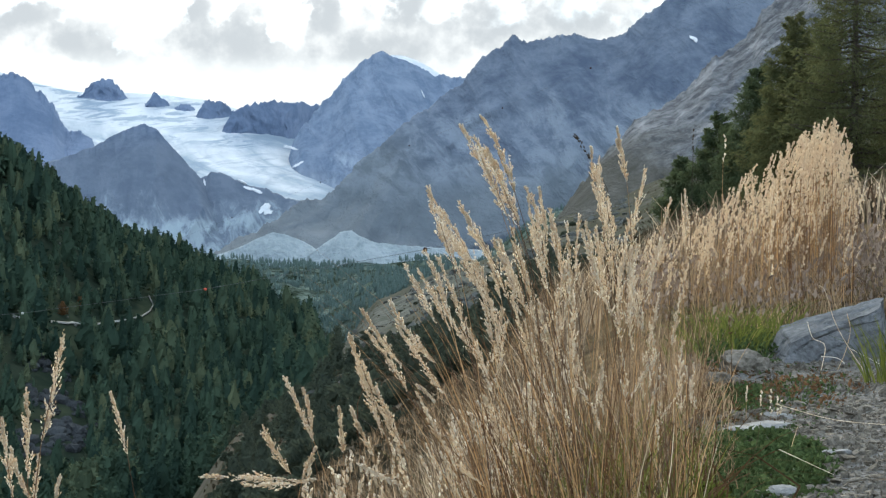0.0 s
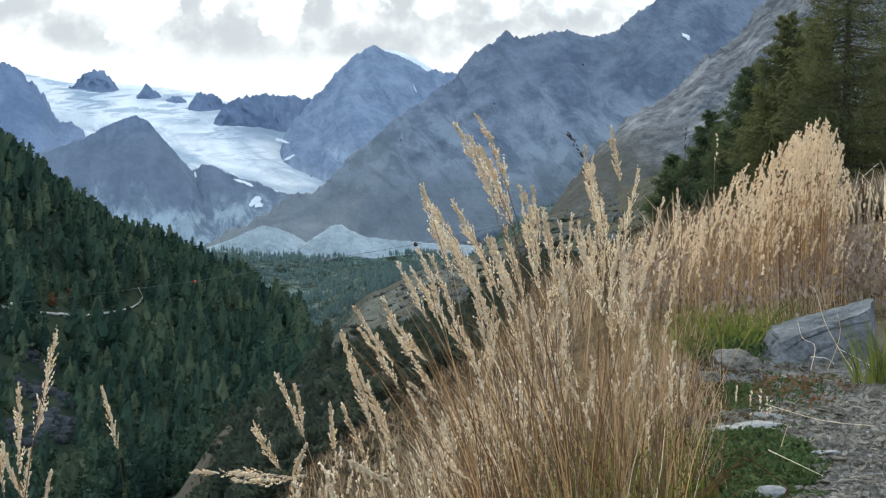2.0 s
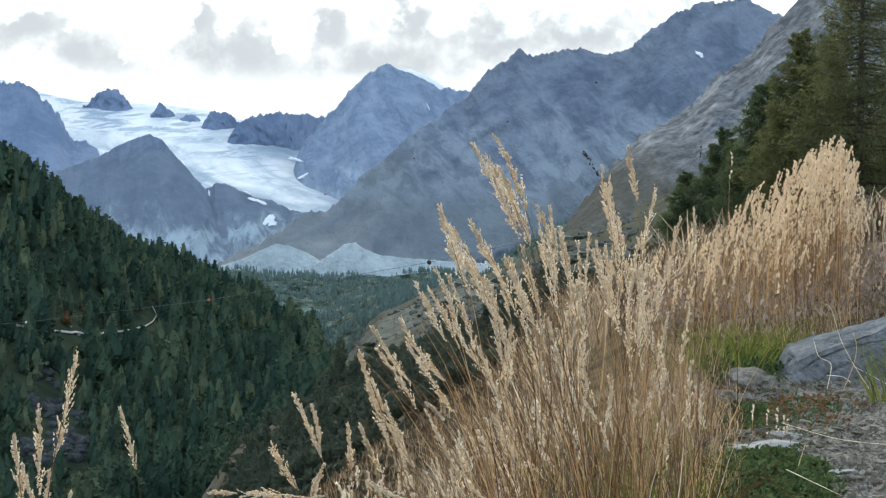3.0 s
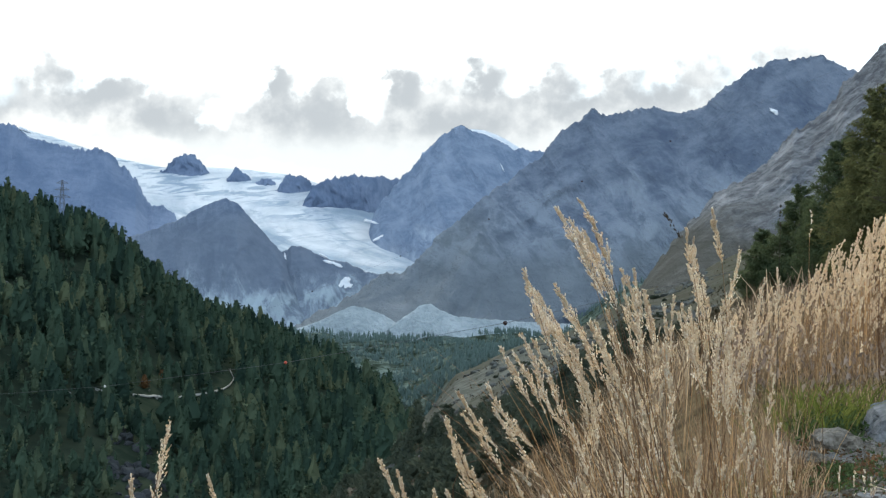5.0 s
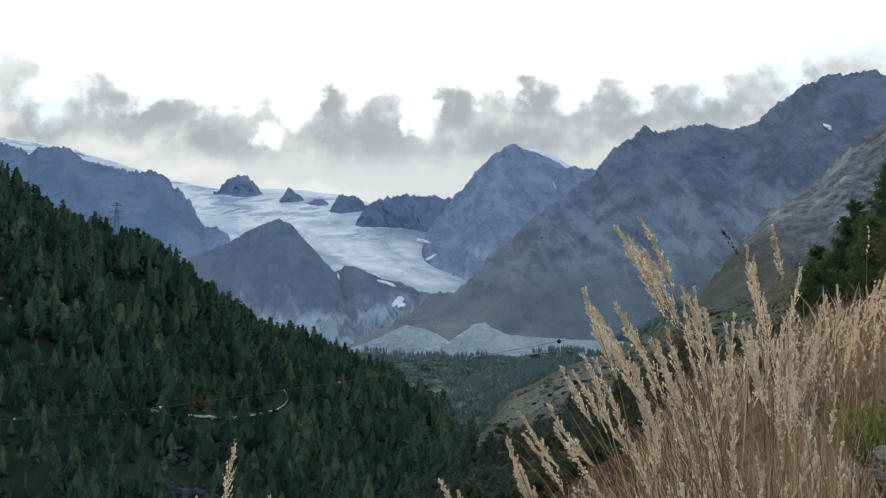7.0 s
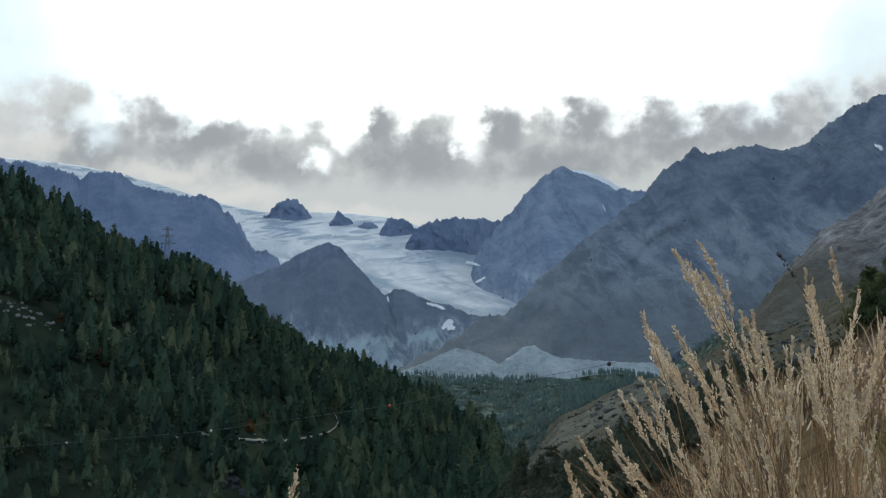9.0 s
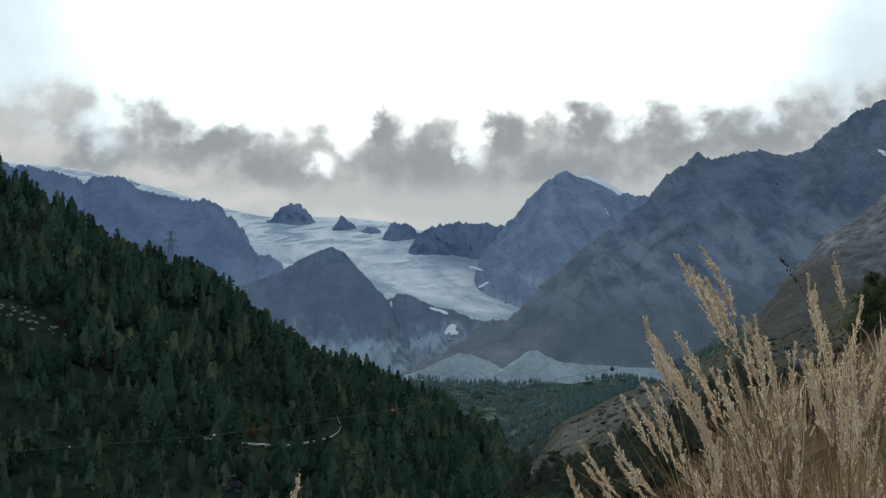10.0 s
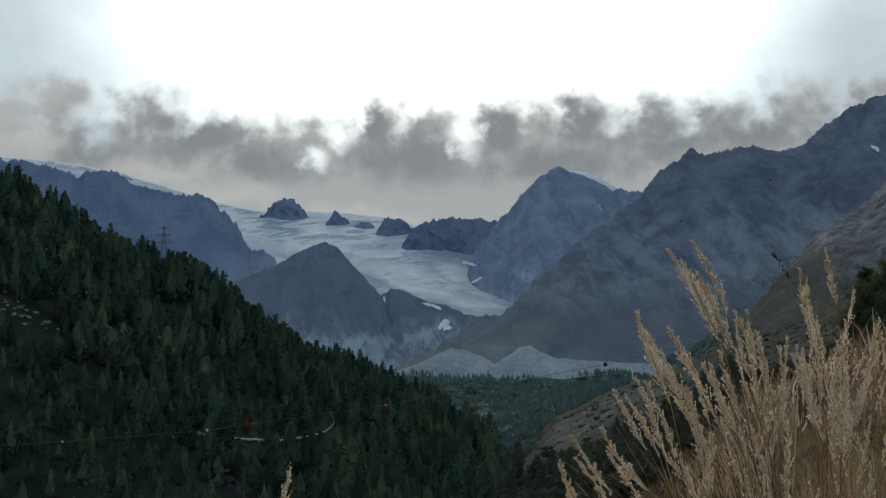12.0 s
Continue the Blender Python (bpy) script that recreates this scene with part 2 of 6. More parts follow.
def ground_material():
    mat, tree, shader, _ = material("hillside")
    p = world_place(tree)
    gravel = node(tree, "ShaderNodeAttribute")
    gravel.attribute_name = "gravel"
    wood = node(tree, "ShaderNodeAttribute")
    wood.attribute_name = "wood"
    g1, g2 = fractal(tree, p, 60.0, 4, 0.6), fractal(tree, p, 6.0, 5, 0.6)
    stones = blend(tree, remap(tree, g1, 0.35, 0.65), (0.075, 0.07, 0.065), (0.19, 0.185, 0.175))
    stones = blend(tree, remap(tree, g2, 0.5, 0.7, 0.0, 0.6), stones, (0.16, 0.125, 0.085))
    e1, e2 = fractal(tree, p, 0.05, 6, 0.65, 0.5), fractal(tree, p, 3.0, 5, 0.65)
    earth = blend(tree, remap(tree, e2, 0.35, 0.65), (0.05, 0.038, 0.024), (0.13, 0.098, 0.058))
    far = blend(tree, remap(tree, e1, 0.40, 0.62), (0.064, 0.060, 0.049), (0.094, 0.092, 0.080))
    far = blend(tree, remap(tree, fractal(tree, p, 0.16, 6, 0.7, 0.4), 0.40, 0.62, 0.0, 0.7), far, (0.04, 0.046, 0.026))
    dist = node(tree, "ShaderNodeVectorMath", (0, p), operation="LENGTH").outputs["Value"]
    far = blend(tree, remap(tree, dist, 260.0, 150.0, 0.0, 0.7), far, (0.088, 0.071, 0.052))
    land = blend(tree, remap(tree, dist, 16.0, 45.0), earth, far)
    far_stones = blend(tree, remap(tree, fractal(tree, p, 0.12, 7, 0.7, 0.5), 0.42, 0.6), (0.065, 0.07, 0.06), (0.125, 0.13, 0.118))
    stones = blend(tree, remap(tree, dist, 16.0, 45.0), stones, far_stones)
    land = blend(tree, gravel.outputs["Fac"], land, stones)
    # beyond 1350 m the wooded ground's colour is paled as distance haze
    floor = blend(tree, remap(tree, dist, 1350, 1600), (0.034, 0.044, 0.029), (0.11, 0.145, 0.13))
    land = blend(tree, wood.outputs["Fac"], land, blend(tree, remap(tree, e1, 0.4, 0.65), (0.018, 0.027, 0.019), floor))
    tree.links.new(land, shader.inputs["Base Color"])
    bump(tree, shader, maths(tree, "MULTIPLY", maths(tree, "ADD", g1, g2), remap(tree, dist, 12.0, 30.0, 1.0, 0.0)), 0.6, 0.015)
    return mat


def forest_material():
    """Spruce to larch greens: each tree of the wood has a tone of its own."""
    mat, tree, shader, _ = material("forest_needles")
    tone = node(tree, "ShaderNodeAttribute")
    tone.attribute_name = "tone"
    thing = node(tree, "ShaderNodeObjectInfo").outputs["Random"]
    island = node(tree, "ShaderNodeNewGeometry").outputs["Random Per Island"]
    f = maths(tree, "FRACT", maths(tree, "ADD", tone.outputs["Fac"], thing))
    f = maths(tree, "ADD", maths(tree, "MULTIPLY", f, 0.8), maths(tree, "MULTIPLY", island, 0.2))
    c = blend(tree, remap(tree, f, 0.0, 0.62), (0.021, 0.039, 0.030), (0.050, 0.079, 0.052))
    c = blend(tree, remap(tree, f, 0.6, 1.0), c, (0.105, 0.122, 0.068))
    tree.links.new(c, shader.inputs["Base Color"])
    return mat


M_GROUND = ground_material()
# blue distance haze is put into the ridge, peak, flank and dome colours
M_RIDGE = rock_material("hazed_ridge_rock", (0.12, 0.165, 0.25), (0.19, 0.24, 0.335), (0.33, 0.39, 0.48), (0.15, 0.195, 0.265), 420, -50, 60, 60, 0.7)
M_PEAK = rock_material("hazed_slate_peak_rock", (0.148, 0.198, 0.278), (0.255, 0.31, 0.40), (0.42, 0.48, 0.56), (0.23, 0.25, 0.28), 340, 60, 120, 70, 0.9, 0.5)
M_FLANK = rock_material("hazed_turf_and_rock", (0.10, 0.127, 0.178), (0.205, 0.24, 0.295), (0.34, 0.39, 0.445), (0.155, 0.175, 0.178), 420, 130, 200, 80, 1.1, 0.6, 0.0, 0.6, 0.36, 60.0)
M_CLIFF = rock_material("grey_cliff_rock", (0.075, 0.082, 0.094), (0.21, 0.222, 0.24), (0.44, 0.455, 0.48), (0.072, 0.072, 0.06), 85, 60, -60, 22, 1.6, 0.75, 0.42, 0.8, 0.4)
# the pale talus at the dome's foot is scree and painted valley haze
M_DOME = rock_material("hazed_polished_dome_rock", (0.095, 0.13, 0.195), (0.19, 0.23, 0.30), (0.36, 0.43, 0.475), (0.145, 0.17, 0.205), 300, 150, 35, 36, 0.7, 0.3, 0.0, 0.5, 0.85)
M_ICE = ice_material()
M_SNOW = plain_material("old_snow", (0.62, 0.66, 0.70), (0.80, 0.81, 0.82), 60, 0.6, 0.3)
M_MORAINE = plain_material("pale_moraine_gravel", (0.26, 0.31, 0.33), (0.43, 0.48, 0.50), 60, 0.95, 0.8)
M_BARK = plain_material("bark", (0.045, 0.037, 0.03), (0.12, 0.10, 0.08), 0.4, 0.95, 0.8)
M_NEEDLE_FAR = forest_material()
# needle green paled and blued in the colour to carry distance haze
M_NEEDLE_VALLEY = plain_material("hazed_valley_needles", (0.088, 0.132, 0.122), (0.15, 0.198, 0.18), 30, 0.9, 0.0, 0.0, 0.2)
M_CRAG = plain_material("dark_crag_rock", (0.030, 0.033, 0.036), (0.078, 0.084, 0.088), 4.0, 0.9, 0.8, 0.0, 0.4)
M_PALE_ROCK = plain_material("pale_scree_rock", (0.13, 0.13, 0.122), (0.32, 0.32, 0.30), 3.0, 0.9, 0.6, 0.0, 0.5)
M_NEEDLE = plain_material("larch_needles", (0.062, 0.074, 0.034), (0.145, 0.15, 0.068), 2.5, 0.85, 0.0, 0.35, 0.4)
M_NEEDLE_DARK = plain_material("pine_needles", (0.048, 0.07, 0.04), (0.118, 0.143, 0.07), 2.0, 0.85, 0.0, 0.3, 0.4)
M_JUNIPER = plain_material("juniper_needles", (0.032, 0.045, 0.036), (0.095, 0.11, 0.075), 2.5, 0.85, 0.0, 0.15, 0.5)
M_AUTUMN = plain_material("autumn_leaves", (0.09, 0.048, 0.024), (0.17, 0.095, 0.045), 3.0, 0.9, 0.0, 0.0, 0.5)
M_PLUME = plain_material("ripe_panicle", (0.60, 0.45, 0.27), (1.0, 0.98, 0.90), 0.05, 0.35, 0.0, 0.66, 0.9, 0.6)
M_STAND = plain_material("golden_panicle", (0.64, 0.50, 0.34), (1.0, 0.93, 0.79), 0.4, 0.6, 0.0, 0.66, 0.5)
M_STEM = plain_material("straw_stem", (0.065, 0.026, 0.011), (0.70, 0.43, 0.20), 0.12, 0.3, 0.0, 0.12, 0.92, 0.25, 2.3)
M_STRAW = plain_material("dry_blades", (0.045, 0.024, 0.013), (0.86, 0.69, 0.47), 0.20, 0.35, 0.0, 0.15, 0.92, 0.2, 2.5)
M_LITTER = plain_material("dead_leaves", (0.035, 0.021, 0.011), (0.19, 0.115, 0.06), 0.1, 0.85, 0.0, 0.05, 0.8)
M_RUSSET = plain_material("russet_blades", (0.085, 0.048, 0.026), (0.54, 0.39, 0.24), 0.9, 0.75, 0.0, 0.15, 0.8)
M_WEED = plain_material("faded_weeds", (0.11, 0.075, 0.055), (0.46, 0.37, 0.30), 0.5, 0.85, 0.0, 0.15, 0.7)
M_GREEN = plain_material("green_blades", (0.04, 0.062, 0.016), (0.21, 0.225, 0.055), 0.2, 0.6, 0.0, 0.3, 0.6)
M_MAT_PLANT = plain_material("mat_plant_leaves", (0.024, 0.044, 0.018), (0.13, 0.175, 0.07), 0.15, 0.7, 0.0, 0.15, 0.6)
M_RUST = plain_material("rusty_leaves", (0.075, 0.048, 0.028), (0.26, 0.15, 0.08), 0.1, 0.8, 0.0, 0.2, 0.6)
M_STONE = plain_material("slate_stone", (0.055, 0.046, 0.035), (0.29, 0.262, 0.218), 0.09, 0.7, 0.6, 0.0, 0.3)
M_BOULDER = plain_material("boulder_stone", (0.10, 0.104, 0.108), (0.215, 0.22, 0.225), 0.16, 0.7, 0.6)
M_SLAB = plain_material("pale_slab", (0.18, 0.178, 0.168), (0.38, 0.372, 0.355), 0.08, 0.75, 0.6, 0.0, 0.3)
M_STEEL = plain_material("galvanised_steel", (0.10, 0.105, 0.11), (0.19, 0.195, 0.20), 1.0, 0.5, 0.0)
M_BALL_DARK = plain_material("dark_marker", (0.035, 0.02, 0.018), (0.06, 0.03, 0.025), 0.3, 0.6, 0.0)
M_BALL_RED = plain_material("red_marker", (0.60, 0.10, 0.06), (0.72, 0.16, 0.09), 0.3, 0.5, 0.0)
M_BALL_WHITE = plain_material("white_marker", (0.62, 0.60, 0.57), (0.74, 0.72, 0.69), 0.3, 0.5, 0.0)
M_ROAD = plain_material("road_gravel", (0.22, 0.22, 0.20), (0.40, 0.39, 0.36), 4.0, 0.95, 0.4)
M_DARK_SEED = plain_material("dark_seed", (0.035, 0.028, 0.02), (0.09, 0.07, 0.05), 0.02, 0.8, 0.0, 0.0, 0.5)
M_TUSSOCK = plain_material("slope_tussock", (0.03, 0.034, 0.022), (0.145, 0.112, 0.072), 6.0, 0.9, 0.0, 0.0, 0.6)
M_RUBBLE = plain_material("rubble_stone", (0.05, 0.053, 0.047), (0.165, 0.168, 0.155), 3.0, 0.9, 0.5, 0.0, 0.5)


# ---- shapes ----
def hashed(ix, iy, seed):
    h = (ix.astype(np.int64) * 374761393 + iy.astype(np.int64) * 668265263 + seed * 974634211) & 0x7FFFFFFF
    h = ((h ^ (h >> 13)) * 1274126177) & 0x7FFFFFFF
    return ((h ^ (h >> 16)) & 0xFFFF) / 65535.0


def value_noise(x, y, seed=0):
    x, y = np.asarray(x, float), np.asarray(y, float)
    ix, iy = np.floor(x), np.floor(y)
    fx, fy = x - ix, y - iy
    fx, fy = fx * fx * fx * (fx * (fx * 6 - 15) + 10), fy * fy * fy * (fy * (fy * 6 - 15) + 10)
    a, b = hashed(ix, iy, seed), hashed(ix + 1, iy, seed)
    c, d = hashed(ix, iy + 1, seed), hashed(ix + 1, iy + 1, seed)
    return (a + (b - a) * fx) * (1 - fy) + (c + (d - c) * fx) * fy - 0.5


def fbm(x, y, seed=0, octaves=5, gain=0.5):
    total, amp = 0.0, 1.0
    for n in range(octaves):
        total = total + amp * value_noise(x * 2.03**n + 17.3 * n, y * 2.03**n - 9.1 * n, seed + n)
        amp *= gain
    return total


def ridged(x, y, seed=0, octaves=5, gain=0.5):
    total, amp = 0.0, 1.0
    for n in range(octaves):
        total = total + amp * (1 - 4 * np.abs(value_noise(x * 2.03**n + 17.3 * n, y * 2.03**n - 9.1 * n, seed + n)))
        amp *= gain
    return total


def mesh_from(name, verts, faces, mat, smooth=True):
    """A mesh from arrays; faces: an (n, 3) or (n, 4) array or a list of either."""
    me = bpy.data.meshes.new(name)
    verts = np.asarray(verts, np.float32)
    groups = faces if isinstance(faces, list) else [faces]
    groups = [np.asarray(g, np.int32) for g in groups if len(g)]
    loops = np.concatenate([g.ravel() for g in groups])
    sizes = np.concatenate([np.full(len(g), g.shape[1], np.int32) for g in groups])
    starts = np.concatenate([[0], np.cumsum(sizes)[:-1]]).astype(np.int32)
    me.vertices.add(len(verts))
    me.vertices.foreach_set("co", verts.ravel())
    me.loops.add(len(loops))
    me.loops.foreach_set("vertex_index", loops)
    me.polygons.add(len(sizes))
    me.polygons.foreach_set("loop_start", starts)
    me.polygons.foreach_set("loop_total", sizes)
    me.polygons.foreach_set("use_smooth", np.full(len(sizes), smooth, bool))
    me.update(calc_edges=True)
    me.validate()
    for m in mat if isinstance(mat, (list, tuple)) else (mat,):
        me.materials.append(m)
    return me


def grid_faces(nu, nv, wrap=False):
    u = np.arange(nu if wrap else nu - 1)
    v = np.arange(nv - 1)
    a, b = np.meshgrid(u, v, indexing="ij")
    c = (a + 1) % nu
    return np.stack([a * nv + b, c * nv + b, c * nv + b + 1, a * nv + b + 1], -1).reshape(-1, 4)


def part(name, me, parent, label=""):
    ob = new(name, me)
    ob.parent = parent
    if label:
        tagged(ob, label)
    return ob


def polar(az, el, d):
    """A place d metres ahead at an azimuth and elevation from the first standpoint; arrays or numbers."""
    a, e = np.radians(az), np.radians(el)
    return np.stack([d * np.sin(a), d * np.cos(a), EYE_Z + d * np.tan(e)], -1)


# ---- the valley: one sheet of ground ----
GROUND_R = np.array([0.3, 2.5, 5, 8, 13, 25, 60, 130, 220, 350, 550, 800, 1050, 1400, 1900, 2600, 4900])
# elevation of the ground, in degrees, seen from the standpoint, at those distances
GROUND_EL = {
    -180: (-66, -16, -8, -5, -3, -2, -2, -2, -2, -2, -2, -1, 0, 1, 2, 3, 3),
    -90: (-68, -26, -22, -21, -21, -21, -20, -18, -16, -13, -8, -2, 3, 6, 7, 7, 5),
    -40: (-68, -27, -21, -19, -19, -20, -20, -19, -17, -14, -10, 0, 6, 8, 6, 4, 2),
    -24: (-68, -27, -20, -18, -18, -19, -20, -19, -17, -14, -10.5, 1.3, 6.7, 5.7, 2, 0, -0.5),
    -20: (-68, -27, -20, -18, -18, -19, -20, -19, -17, -14, -10.5, -0.2, 4.95, 2.4, 0, -1, -0.5),
    -14: (-68, -27, -20, -18, -18, -19, -20, -18, -15.5, -12.5, -9.2, -2.4, 1.70, 0.45, -1, -1, -0.5),
    -9: (-68, -26, -19, -17, -17, -17, -16, -13, -10, -9.5, -8.2, -4.8, -2.08, -0.9, -1.6, -1.0, -0.8),
    -6: (-68, -25, -18, -15, -14, -13, -10.5, -7.8, -6.4, -7.8, -7.2, -4.9, -3.0, -1.9, -2.8, -1.2, -0.8),
    -4.5: (-68, -24, -17, -13.5, -13, -11.5, -9.0, -6.8, -5.4, -6.3, -6.2, -4.6, -3.3, -3.6, -3.2, -1.2, -0.8),
    -3.4: (-68, -23, -15.5, -12.5, -12, -10.5, -8.0, -6.0, -4.7, -5.2, -5.5, -4.9, -4.1, -4.2, -3.0, -1.2, -0.8),
    -2: (-68, -22, -14, -11.5, -11, -9.5, -7.0, -5.2, -3.9, -4.0, -4.0, -3.4, -2.9, -2.5, -2.0, -1.2, -0.9),
    1: (-67, -20, -11.5, -9, -8, -6.5, -5.0, -3.7, -2.9, -2.6, -2.2, -1.9, -1.6, -1.4, -1.3, -1.25, -0.9),
    4: (-66, -17, -8.6, -5.4, -3.6, -2.6, -2.0, -1.5, -1.2, -0.9, -0.6, -0.2, 0.0, 0.2, 0.4, 0.5, 0.5),
    8: (-66, -16, -8.0, -4.8, -1.2, -0.6, -0.3, 0.1, 0.3, 0.6, 1.0, 1.3, 1.5, 1.5, 1.5, 1.5, 1.5),
    14: (-66, -16, -7.8, -4.4, -0.3, 0.6, 0.9, 1.2, 1.6, 2.2, 3, 3.5, 4, 4, 3, 2, 2),
    40: (-66, -14, -6, -1, 3, 7, 11, 14, 16, 17, 17, 16, 14, 12, 9, 6, 4),
    90: (-66, -12, -5, 0, 5, 10, 15, 17, 18, 18, 18, 17, 15, 12, 9, 6, 4),
    180: (-66, -16, -8, -5, -3, -2, -2, -2, -2, -2, -2, -1, 0, 1, 2, 3, 3),
}
G_AZ = np.array(sorted(GROUND_EL), float)
G_TAB = np.array([GROUND_EL[a] for a in G_AZ], float)


def ground_z(x, y, rough=True):
    """Height of the ground at a place in the plan."""
    x, y = np.asarray(x, float), np.asarray(y, float)
    r = np.maximum(np.hypot(x, y), 0.31)
    az = np.degrees(np.arctan2(x, y))
    lr = np.interp(np.log(r), np.log(GROUND_R), np.arange(len(GROUND_R)))
    j = np.clip(lr.astype(int), 0, len(GROUND_R) - 2)
    f = lr - j
    i = np.clip(np.searchsorted(G_AZ, az, side="right") - 1, 0, len(G_AZ) - 2)
    w = (az - G_AZ[i]) / (G_AZ[i + 1] - G_AZ[i])
    w = 0.45 * w + 0.55 * w * w * (3 - 2 * w)
    h = GROUND_R * np.tan(np.radians(G_TAB))
    lo = h[i, j] * (1 - f) + h[i, j + 1] * f
    hi = h[i + 1, j] * (1 - f) + h[i + 1, j + 1] * f
    z = EYE_Z + lo * (1 - w) + hi * w
    if rough:
        z = z + 0.028 * np.clip((22 - r) / 10, 0, 1) * fbm(x * 2.2, y * 2.2, 3, 4)
        far = np.clip((r - 30) / 200, 0, 1)
        z = z + far * (0.011 * r) * fbm(x / 110, y / 110, 5, 2, 0.5)
    return z


def build_ground():
    az = np.concatenate([np.arange(-180, -26, 7.0), np.arange(-26, 18, 0.13), np.arange(18, 180, 7.0)])
    r = np.exp(np.linspace(math.log(0.3), math.log(4850), 330))
    a, d = np.meshgrid(np.radians(az), r, indexing="ij")
    x, y = d * np.sin(a), d * np.cos(a)
    z = ground_z(x, y)
    verts = np.stack([x, y, z], -1).reshape(-1, 3)
    nu, nv = len(az), len(r)
    faces = grid_faces(nu, nv, wrap=True)
    centre = len(verts)
    verts = np.concatenate([verts, [[0, 0, float(z[:, 0].mean())]]])
    u = np.arange(nu)
    cap = np.stack([u * nv, np.full(nu, centre), ((u + 1) % nu) * nv], -1)
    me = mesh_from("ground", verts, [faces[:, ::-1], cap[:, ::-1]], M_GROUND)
    azd = np.degrees(a)
    # the gravel track: a strip some 2.6 m wide that passes beside the standpoint and ends at the grass
    inside = x - np.maximum(y, 3.5) * (0.11 + 0.028 * fbm(x * 0.9, y * 0.9, 8, 4))
    gravel = np.clip(inside / (0.026 * np.maximum(y, 3.5)), 0, 1) * np.clip((2.6 - inside) / 0.4, 0, 1) * np.clip((9.3 - d * np.sign(y)) / 1.0, 0, 1)
    rubble = np.clip((azd + 5) / 2, 0, 1) * np.clip((3 - azd) / 2, 0, 1) * np.clip((d - 420) / 150, 0, 1) * np.clip((1500 - d) / 300, 0, 1)
    rubble = rubble * np.clip(0.7 + 1.6 * fbm(x / 60, y / 60, 9, 4), 0, 1)
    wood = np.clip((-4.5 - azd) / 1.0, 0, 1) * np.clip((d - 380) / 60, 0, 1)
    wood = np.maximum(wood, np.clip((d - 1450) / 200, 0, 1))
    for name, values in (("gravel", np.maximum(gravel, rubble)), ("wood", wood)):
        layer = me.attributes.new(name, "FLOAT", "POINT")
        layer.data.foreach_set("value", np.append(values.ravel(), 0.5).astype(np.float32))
    return tagged(new("ground", me), "dry grassy hillside, gravel track and wooded valley floor", "ground", kind="structure")


GROUND = build_ground()


# ---- mountains ----
def mountain(name, crest, base_el, run, mat, seed, label, jag=0.05, amp=160.0, grain=260.0, bend=1.25, rows=80, back=0.9, shear=0.0, category="mountain"):
    """A massif: crest holds (azimuth, elevation, distance) along its skyline; its face falls to base_el, run metres nearer."""
    c = np.array(crest, float)
    step = np.concatenate([[0], np.cumsum(np.hypot(np.diff(c[:, 0]), np.diff(c[:, 1])))])
    n = int(np.clip(step[-1] / 0.026, 40, 480))
    s = np.linspace(0, step[-1], n)
    az, el, d = (np.interp(s, step, c[:, k]) for k in range(3))
    teeth = fbm(s * 4.0, s * 0 + seed, seed, 6, 0.68) + 0.25 * np.abs(fbm(s * 9.0, s * 0 + seed + 7, seed + 9, 3, 0.6))
    top = polar(az, el + jag * teeth, d)
    width = max(5, n // 9)
    broad = np.convolve(np.pad(el, width, mode="edge"), np.ones(width) / width, mode="same")[width:-width]
    low = polar(az, np.minimum(broad, el), d)
    foot = polar(az, np.full(n, base_el), d - run)
    v = np.linspace(0, 1, rows)[None, :]
    plan = top[:, None, :2] * (1 - v[..., None]) + foot[:, None, :2] * v[..., None]
    notch = np.clip(v / 0.09, 0, 1) ** 0.7
    body = np.clip(v / 0.5, 0, 1)
    plain = polar(az, el, d)[:, None, 2]
    crest_z = top[:, None, 2] * (1 - notch) + (plain * (1 - body) + low[:, None, 2] * body) * notch
    z = foot[:, None, 2] + (crest_z - foot[:, None, 2]) * (1 - v) ** bend
    p = np.concatenate([plan, z[..., None]], -1)
    wx = p[..., 0] - shear * p[..., 2] + 0.6 * grain * fbm(p[..., 0] / grain, p[..., 2] / grain, seed + 3, 4)
    rib = ridged(wx / grain, p[..., 2] / (2.3 * grain), seed + 11, 4, 0.5)
    tx, tz = 0.8 * wx + 0.6 * p[..., 2], 0.8 * p[..., 2] - 0.6 * wx
    lump = fbm(tx / (2.4 * grain), tz / (2.4 * grain), seed + 21, 4)
    env = np.clip(v * 4.5, 0.02, 1)
    fine = ridged(tx / (0.3 * grain), tz / (0.5 * grain), seed + 31, 2, 0.5)
    push = amp * env * (0.34 * rib + 0.85 * lump + 0.10 * fine)
    eye = np.array([0, 0, EYE_Z])
    far = np.linalg.norm(p - eye, axis=-1, keepdims=True)
    p = eye + (p - eye) * (1 - push[..., None] / far)
    # the far side
    k = np.arange(1, 6)[None, :, None] / 5.0
    away = top[:, None, :] * [1, 1, 0] / d[:, None, None]
    tail = top[:, None, :] + away * (run * 0.5 * k) - np.array([0, 0, 1]) * (back * run * 0.5 * k)
    p = np.concatenate([tail[:, ::-1], p], 1)
    me = mesh_from(name, p.reshape(-1, 3), grid_faces(n, p.shape[1]), mat)
    tagged(new(name, me), label, category, kind="structure")
    return p[:, 5:].reshape(-1, 3)


